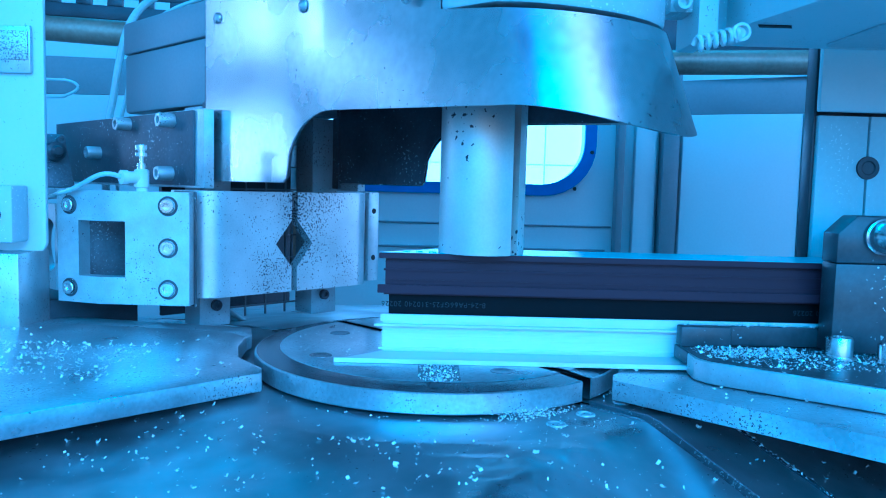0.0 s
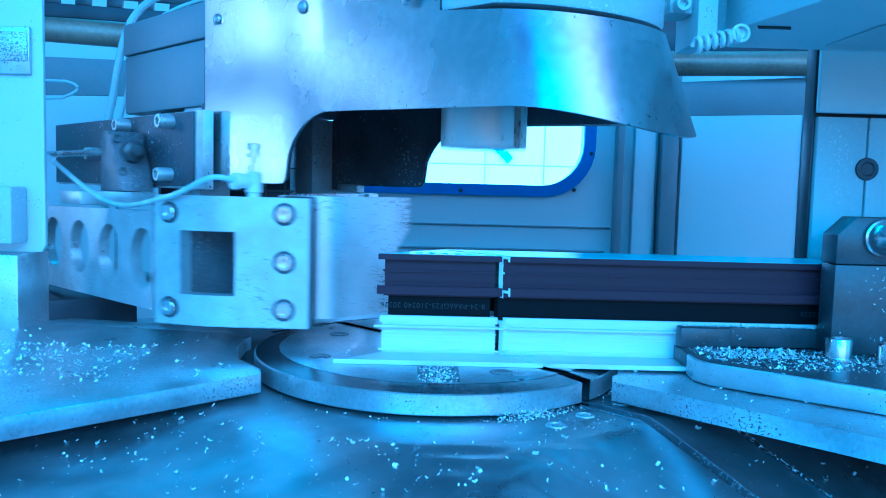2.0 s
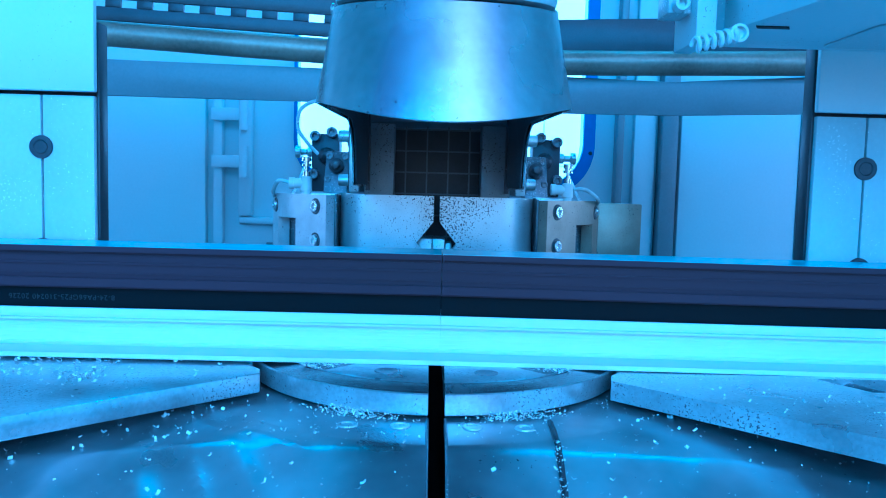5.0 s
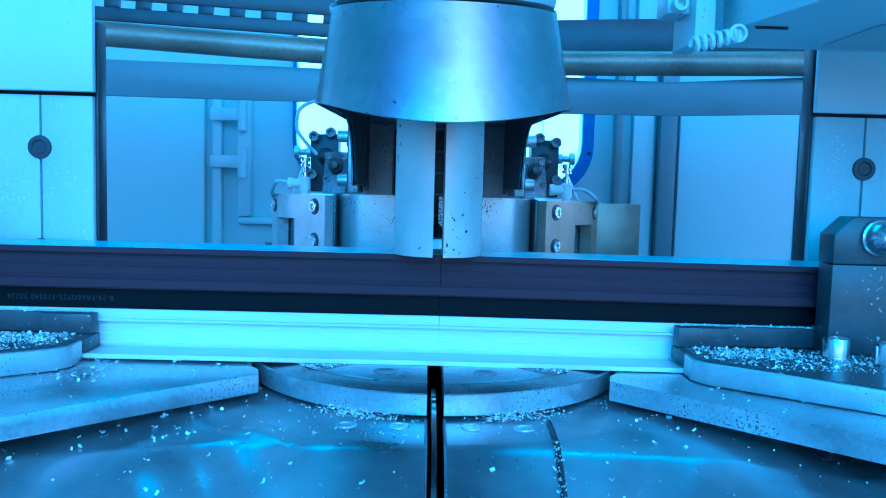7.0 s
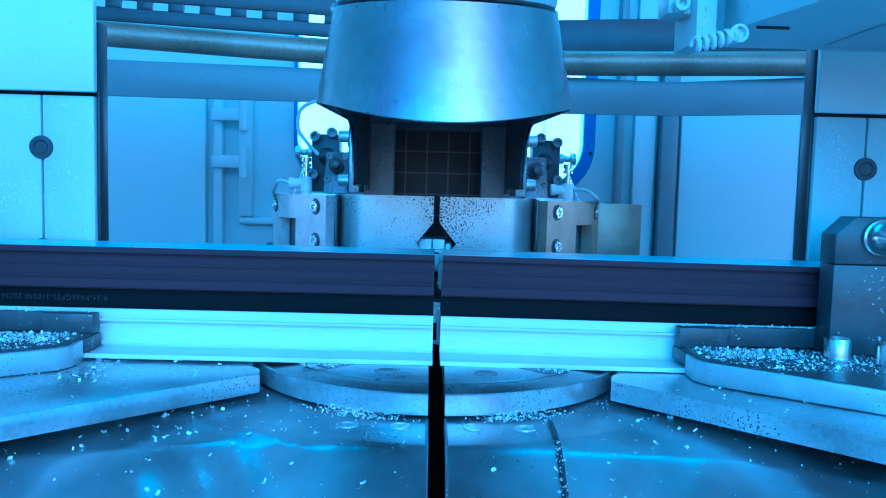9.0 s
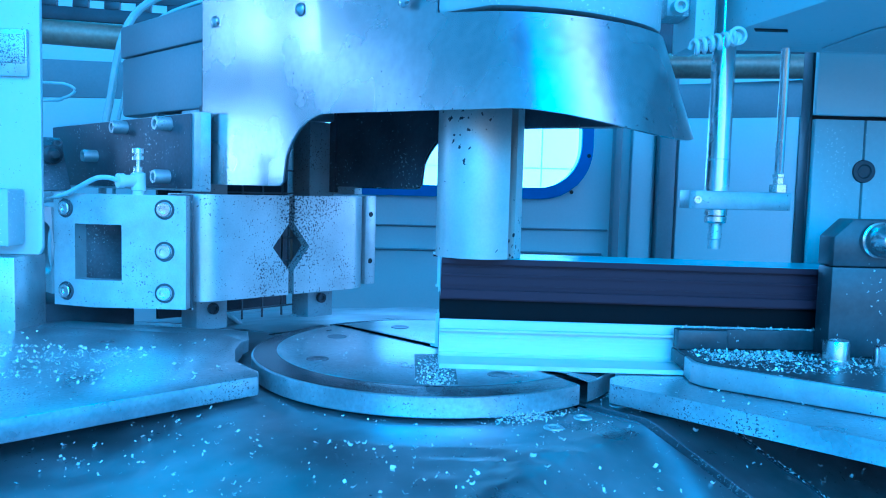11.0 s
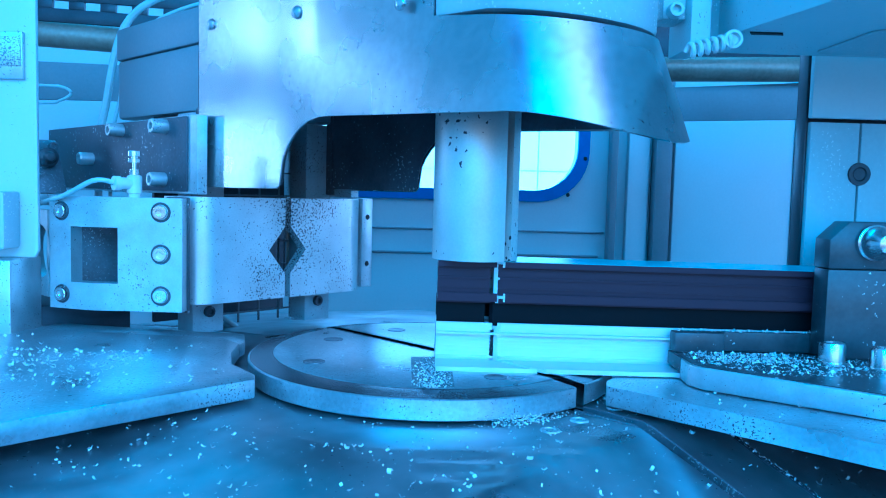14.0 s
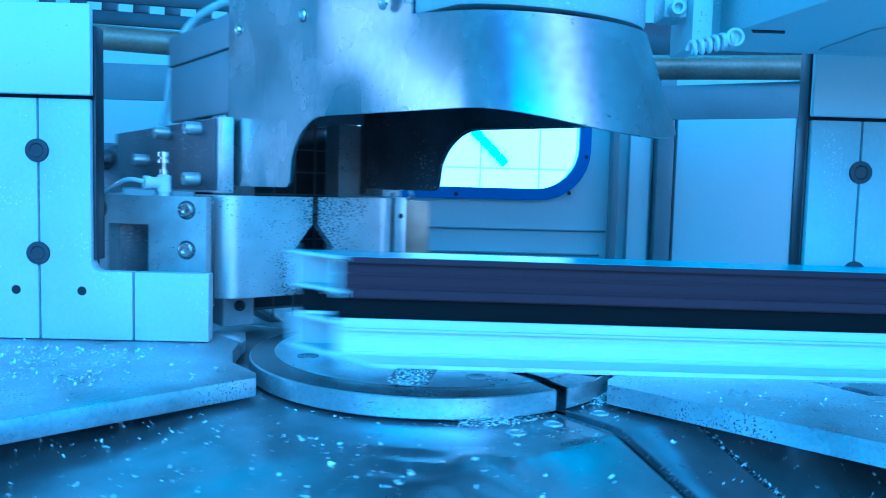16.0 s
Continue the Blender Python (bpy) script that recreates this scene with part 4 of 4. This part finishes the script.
# ---- overhead head and nozzle ----
def overhead():
    ob = thing("overhead_unit", "pale painted overhead unit with a spring at its edge", "machine head")
    o = [(0.2015, -0.007), (0.191, -0.082), (0.239, -0.3), (0.56, -0.3), (0.56, -0.007)]
    part("housing", slab(o, 0.232, 0.38, 0.0015), PALE, ob, "pale painted box-shaped housing")
    part("bracket", box(0.1675, 0.181, -0.056, -0.0085, 0.2262, 0.36, 0.001), PALE, ob)
    part("back_plate", box(0.1815, 0.2, -0.02, -0.0085, 0.236, 0.36, 0.001), PAINT, ob)
    pts = [(0.168 + 0.028 * u / 48, -0.0865 + 0.0042 * math.cos(u * 0.785), 0.2175 + 0.0075 * u / 48 + 0.0042 * math.sin(u * 0.785)) for u in range(49)]
    part("spring", pipe([(x - 0.012, y, z) for x, y, z in pts], 0.0015, 6), PLASTIC, ob, "pale coil spring")
    part("rod_end", lathe([(0.0058, 0), (0.0058, 0.006), (0.004, 0.0065), (0.0035, 0.003), (0.0001, 0.003)], 18, Matrix.Translation((0.1838, -0.0835, 0.2255)) @ FRONT), PLASTIC, ob)
    # the slot's shade is a black patch on the underside
    part("slot_mark", slab([(0.1966, -0.0821), (0.2181, -0.0817), (0.221, -0.076), (0.2, -0.076)], 0.2312, 0.2319, 0), FLAT_BLACK, ob, "black patch for the shaded slot in the underside")
    part("hatch", slab(rounded(0.268, 0.34, -0.1, -0.022, 0.008, 4), 0.2305, 0.2319, 0.0004), PAINT, ob, "grey cover let into the underside")
    part("clamp_screw", screw_bm(0.0052, 0.008, None, Matrix.Translation((0.1585, -0.046, 0.2515)) @ FRONT), PALE, ob)
    part("screw_block", box(0.1515, 0.1672, -0.045, -0.02, 0.2465, 0.262, 0.001), PAINT, ob)


overhead()


def nozzle():
    ob = thing("feeler_unit", "polished steel feeler on twin rods reaching down to the profile", "feeler")
    up = Matrix.Translation((0.2015, -0.02, 0))
    part("ram", lathe([(0.0085, 0.125), (0.0085, 0.149), (0.0082, 0.1495), (0.0082, 0.42)], 24, up), STEEL_BRIGHT, ob, "polished round ram")
    part("guide_rod", lathe([(0.003, 0.135), (0.0032, 0.1355), (0.0032, 0.42)], 16, Matrix.Translation((0.246, -0.02, 0))), STEEL_BRIGHT, ob)
    part("cross_plate", slab([(0.178, -0.031), (0.182, -0.033), (0.253, -0.027), (0.253, -0.013), (0.182, -0.007), (0.178, -0.009)], 0.1135, 0.1265, 0.0008), STEEL_GROUND, ob)
    part("plate_screw", screw_bm(0.0028, 0.002, None, Matrix.Translation((0.183, -0.033, 0.12)) @ FRONT), STEEL_BRIGHT, ob)
    part("rod_nut", lathe([(0.0065, 0.1266), (0.0065, 0.132), (0.004, 0.1325), (0.004, 0.137), (0.0045, 0.1375), (0.0045, 0.1395)], 6, Matrix.Translation((0.246, -0.02, 0))), STEEL_BRIGHT, ob)
    part("lock_nut", lathe([(0.0075, 0.1035), (0.008, 0.1045), (0.008, 0.108), (0.0065, 0.1085), (0.008, 0.109), (0.008, 0.113), (0.0085, 0.1134)], 18, up), STEEL_BRIGHT, ob)
    part("tip", lathe([(0.0045, 0.0845), (0.0045, 0.0915), (0.0052, 0.092), (0.005, 0.0965), (0.0048, 0.097), (0.0048, 0.1034)], 20, up), STEEL_GROUND, ob)
    return ob


feeler = nozzle()


# ---- hoses, chips ----
def hose(pts, r, label):
    """A hose of the saw unit, laid out as it hangs when the unit is turned to its mitre."""
    b = pipe(pts, r)
    bmesh.ops.transform(b, matrix=Matrix.Rotation(radians(-45), 4, "Z"), verts=b.verts)
    part("air_hose", b, HOSE, saw, label)


hose([(-0.38, 0.3, -0.3), (-0.375, 0.3, 0.12), (-0.365, 0.3, 0.22), (-0.345, 0.3, 0.3), (-0.3, 0.3, 0.335), (-0.24, 0.3, 0.345), (-0.15, 0.32, 0.42)], 0.0042, "thick pale air hose rising beside the saw")
hose([(-0.372, 0.31, -0.3), (-0.366, 0.31, 0.12), (-0.355, 0.31, 0.22), (-0.335, 0.31, 0.29), (-0.27, 0.3, 0.325), (-0.16, 0.3, 0.345)], 0.002, "thin pale air hose rising beside the saw")
tagged(mesh_ob("hose_loop", pipe([(-0.6, 0.25, 0.232), (-0.42, 0.25, 0.2267), (-0.392, 0.25, 0.2255), (-0.382, 0.25, 0.219), (-0.394, 0.25, 0.211), (-0.42, 0.25, 0.208), (-0.6, 0.25, 0.205)], 0.0016), HOSE), "thin clear air hose loop hanging behind the column", "hose")
for i in range(3):
    hose([(-0.36 + 0.014 * i, 0.2, -0.25), (-0.35 + 0.012 * i, 0.19, 0.0), (-0.325 + 0.014 * i, 0.2, 0.03), (-0.26 + 0.012 * i, 0.26, -0.01), (-0.2, 0.3, -0.05)], 0.003, "dark-sided looped hose under the saw arm")

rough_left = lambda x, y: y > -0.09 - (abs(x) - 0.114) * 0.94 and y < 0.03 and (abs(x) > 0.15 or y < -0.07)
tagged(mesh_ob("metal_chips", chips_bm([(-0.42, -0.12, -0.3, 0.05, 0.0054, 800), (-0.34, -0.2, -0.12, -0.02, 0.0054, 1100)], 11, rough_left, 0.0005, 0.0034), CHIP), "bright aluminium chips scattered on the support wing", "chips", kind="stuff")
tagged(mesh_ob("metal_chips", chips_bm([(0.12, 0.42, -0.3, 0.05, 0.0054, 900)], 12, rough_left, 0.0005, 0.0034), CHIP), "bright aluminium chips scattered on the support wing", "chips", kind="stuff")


def table_chips():
    rnd, b = random.Random(7), bmesh.new()
    for x0, x1, y0, y1, z, n in ((-0.095, 0.095, -0.06, 0.095, 0.0068, 150),):
        for _ in range(n):
            x, y = rnd.uniform(x0, x1), rnd.uniform(y0, y1)
            if math.hypot(x, y) < 0.115 and abs(x) > 0.006:
                flake(b, x, y, z, rnd, rnd.uniform(0.0005, 0.0015))
    for side, n in ((-1, 520), (1, 380)):
        for _ in range(n):
            d, e = 0.022 + 0.062 * rnd.random() ** 0.6, rnd.gauss(0, 0.0065)
            if abs(e) < 0.0125:
                flake(b, side * (d + 0.7 * e), -d + 0.7 * e, 0.007, rnd, rnd.uniform(0.0005, 0.002))
    for _ in range(520):
        a, r = rnd.gauss(-1.57, 0.9), 0.1365 + 0.006 * rnd.random() ** 2 if rnd.random() < 0.4 else rnd.uniform(0.1365, 0.17)
        x, y = r * math.cos(a), r * math.sin(a)
        if abs(x) > 0.008 and (0.03 < abs(x) < 0.08 or rnd.random() < 0.4):
            flake(b, x, y, -0.0108, rnd, rnd.uniform(0.0005, 0.0018))
    for side in (-1, 1):
        for _ in range(420):
            a, r = rnd.gauss(0.36, 0.09), 0.136 + 0.008 * rnd.random() ** 2
            x = r * math.sin(a)
            flake(b, side * x, -r * math.cos(a), -0.0102 + 0.0035 * rnd.random() * max(0, 1 - (r - 0.136) / 0.008), rnd, rnd.uniform(0.0005, 0.0017))
    for _ in range(220):
        y = -0.17 - 0.11 * rnd.random()
        x = 0.0645 + 0.055 * (y + 0.17) + rnd.gauss(0, 0.0012)
        flake(b, x, y, skirt_height(x, y, 4.0) + 0.0016, rnd, rnd.uniform(0.0006, 0.002))
    for side, n in ((-1, 1700), (1, 1200)):
        for _ in range(n):
            a, r = -math.pi / 2 + 1.9 * rnd.random(), 0.176 + 0.3 * rnd.random()
            if r * math.cos(a) > 0.01:
                z = skirt_height(r * math.cos(a), r * math.sin(a), 3.0 + side)
                flake(b, side * r * math.cos(a), r * math.sin(a), z + 0.0006, rnd, 0.0005 + 0.003 * rnd.random() ** 3)
    part("swarf", b, CHIP, saw, "aluminium chips on the turntable")["kind"] = "stuff"


table_chips()


# ---- what moves ----
def held(rows, make):
    return [(t, make(v)) for t, v in rows]


def fall(ref, start, rows, rest):
    """A tumbling piece: rows give the place of its point ref, then the turns about x, y and z."""
    out = [(0, Matrix()), (start, Matrix())]
    for t, x, y, z, rx, ry, rz in rows:
        out.append((t, pose(x, y, z, rx, ry, rz) @ Matrix.Translation((-ref[0], -ref[1], -ref[2]))))
    t, m = out[-1]
    out += [(t + 0.15, rest), (16, rest)]
    return out


def motions():
    turn = [(0, 45), (3.25, 45), (3.33, 44), (3.4, 39.5), (3.5, 27.6), (3.6, 16), (3.7, 5), (3.8, 0), (4.2, 0), (9.1, 0), (9.2, 2.5), (9.35, 12), (9.55, 33), (9.7, 43), (9.8, 45), (11, 45), (15.83, 45), (15.9, 43), (16, 36.5)]
    walk(saw, held(turn, lambda a: pose(0, 0, 0, 0, 0, a)))
    down, up = 0.0785, 0.205
    lift = [(0, down), (1.65, down), (1.7, 0.08), (1.8, 0.098), (1.9, 0.13), (2.0, 0.153), (2.15, up), (2.3, up), (5.2, up), (5.8, down), (8.6, down), (8.7, 0.083), (8.8, 0.127), (8.9, 0.166), (9.0, up),
            (9.1, up), (10.2, up), (10.8, down), (14.27, down), (14.33, 0.083), (14.4, 0.1), (14.5, 0.127), (14.6, 0.163), (14.75, up), (16, up)]
    walk(clamp_post, held(lift, lambda z: pose(0, -0.041, z)))
    push = [(0, 0), (1.7, 0), (1.8, 0.032), (1.9, 0.081), (2.0, 0.137), (2.1, 0.197), (2.2, 0.249), (2.3, 0.252), (2.4, 0.231), (2.5, 0.162), (2.6, 0.097), (2.7, 0.03), (2.8, 0.003), (2.9, 0), (4, 0), (14.25, 0), (14.3, 0.006),
            (14.4, 0.04), (14.5, 0.088), (14.6, 0.15), (14.7, 0.202), (14.8, 0.25), (14.9, 0.252), (15.0, 0.234), (15.1, 0.17), (15.2, 0.09), (15.3, 0.02), (15.4, 0), (16, 0)]
    walk(push_l, held(push, lambda d: pose(0.14 * d, -d, 0)))
    back = [(0, 0.15), (3.3, 0.15), (3.4, 0.07), (3.5, 0), (9.3, 0), (9.7, 0.15), (15.85, 0.15), (15.93, 0.09), (16, 0.04)]
    walk(push_r, held(back, lambda d: pose(0, d, 0)))
    low = -0.14
    cut = [(0, -0.012), (0.1, 0.012), (0.2, 0.022), (0.3, 0.035), (0.4, 0.044), (0.5, 0.052), (0.6, 0.064), (0.7, 0.076), (0.8, 0.086), (0.9, 0.088), (1.0, 0.043), (1.1, 0.014), (1.2, low), (1.4, low), (6.8, low), (7.0, -0.02), (7.1, 0.012),
           (7.3, 0.035), (7.5, 0.055), (7.7, 0.082), (7.8, 0.088), (7.95, 0.05), (8.1, 0.0), (8.2, low), (8.4, low), (12.5, low), (12.6, -0.02), (12.7, 0.012), (12.9, 0.034), (13.1, 0.052), (13.3, 0.074), (13.4, 0.086), (13.5, 0.088),
           (13.6, 0.043), (13.7, 0.012), (13.8, low), (14, low), (16, low)]
    turns = 0
    rows = []
    for t, z in cut:
        turns += 80 if z > low else 0
        rows.append((t, pose(0, -0.07, z * (1.16 if z > 0 else 1) - 0.243, turns)))
    walk(blade, rows)
    # the bar: long piece, then its wedge, then the stock; each opens a kerf behind the blade
    g = [(0, -0.0056), (0.8, -0.0056), (0.95, 0), (3.3, 0), (3.4, -0.098), (3.5, -0.224), (3.6, -0.35), (3.7, -0.46), (3.8, -0.53), (3.9, 0.005 - L), (4.1, 0.005 - L), (7.6, 0.005 - L)]
    walk(long_bar, held(g + [(7.8, -L), (9.2, -L), (9.5, -L - 0.03), (10.3, -1.2), (10.8, -1.4), (16, -1.4)], lambda x: pose(x, 0, 0)))
    walk(stock, held([(t, x + L - 0.0106) for t, x in g] + [(13.2, -0.0056), (13.5, 0), (15.88, 0), (15.9, -0.004), (16, -0.112)], lambda x: pose(x, 0, 0, 0, 0.4, 0)))
    wedge = [(t, pose(x + L - 0.005, 0, 0, 0, 0.4, 0)) for t, x in g]
    tumble = [(14.7, 0.045, -0.084, 0.078, 0, 5, 0), (14.8, 0.074, -0.160, 0.073, 4, 20, 0), (14.9, 0.089, -0.173, 0.062, 10, 12, 4), (15, 0.093, -0.185, 0.054, 14.4, 3.9, -7.5), (15.1, 0.104, -0.190, 0.048, 17, 3, 25), (15.2, 0.119, -0.190, 0.033, 17, 3, 35), (15.3, 0.140, -0.190, 0.014, 15, 3, 42), (15.4, 0.169, -0.190, -0.018, 12, 10, 48), (15.5, 0.188, -0.200, -0.063, 10, 10, 50)]
    walk(off2, wedge + [(14.5, wedge[-1][1])] + fall((0.022, -0.0455, 0.078), 14.62, tumble, pose(0.3, -0.45, -0.3, 0, 0, 60))[1:])
    tumble = [(2.1, 0.029, -0.084, 0.076, 0, 0, 0), (2.2, 0.065, -0.168, 0.077, 4, 2, 0), (2.3, 0.089, -0.184, 0.062, 10, 3, 0), (2.4, 0.099, -0.196, 0.056, 15, 7, 0), (2.5, 0.112, -0.204, 0.047, 19, 6.3, -0.5), (2.6, 0.127, -0.209, 0.039, 19, 14, 0), (2.7, 0.141, -0.209, 0.028, 17, 12, 0), (2.8, 0.168, -0.205, 0.004, 15, 7, 0), (2.9, 0.187, -0.205, -0.011, 12, 5, 5), (3, 0.209, -0.210, -0.029, 10, 5, 10)]
    walk(off1, fall((0.0006, -0.0455, 0.078), 2.03, tumble, pose(0.4, -0.4, -0.3, 0, 0, 20)))
    slide = [(0, -0.32), (2.8, -0.32), (2.9, -0.27), (3.0, -0.17), (3.1, -0.045), (3.2, 0), (3.4, 0), (9.15, 0), (9.2, -0.002), (9.5, -0.32), (9.8, -0.32), (15.4, -0.32), (15.5, -0.28), (15.6, -0.18), (15.7, -0.11), (15.8, -0.04), (15.9, 0), (16, 0)]
    walk(fence_l, held(slide, lambda d: pose(d, 0, 0)))
    out = lambda d: pose(d, -0.12 * abs(d), 0)
    walk(clamp_r, held([(0, 0), (2.38, 0), (2.4, 0.006), (2.5, 0.062), (2.6, 0.17), (2.7, 0.35), (2.9, 0.6), (4, 0.6), (5, 0.6), (5.6, 0), (6, 0), (14.95, 0), (15.0, 0.004), (15.1, 0.062), (15.2, 0.17), (15.3, 0.35), (15.5, 0.6), (16, 0.6)], out))
    walk(clamp_l, held([(0, -0.6), (4.8, -0.6), (5.5, 0), (6, 0), (9.1, 0), (9.2, -0.005), (9.5, -0.4), (9.8, -0.6), (10, -0.6), (16, -0.6)], out))
    walk(feeler, held([(0, 0.25), (9.8, 0.25), (10.2, 0.25), (10.7, 0), (11.2, 0.004), (11.5, 0), (11.7, 0.001), (11.9, 0.015), (12.0, 0.04), (12.1, 0.1), (12.2, 0.19), (12.4, 0.25), (12.6, 0.25), (16, 0.25)], lambda z: pose(0, 0, z)))


motions()
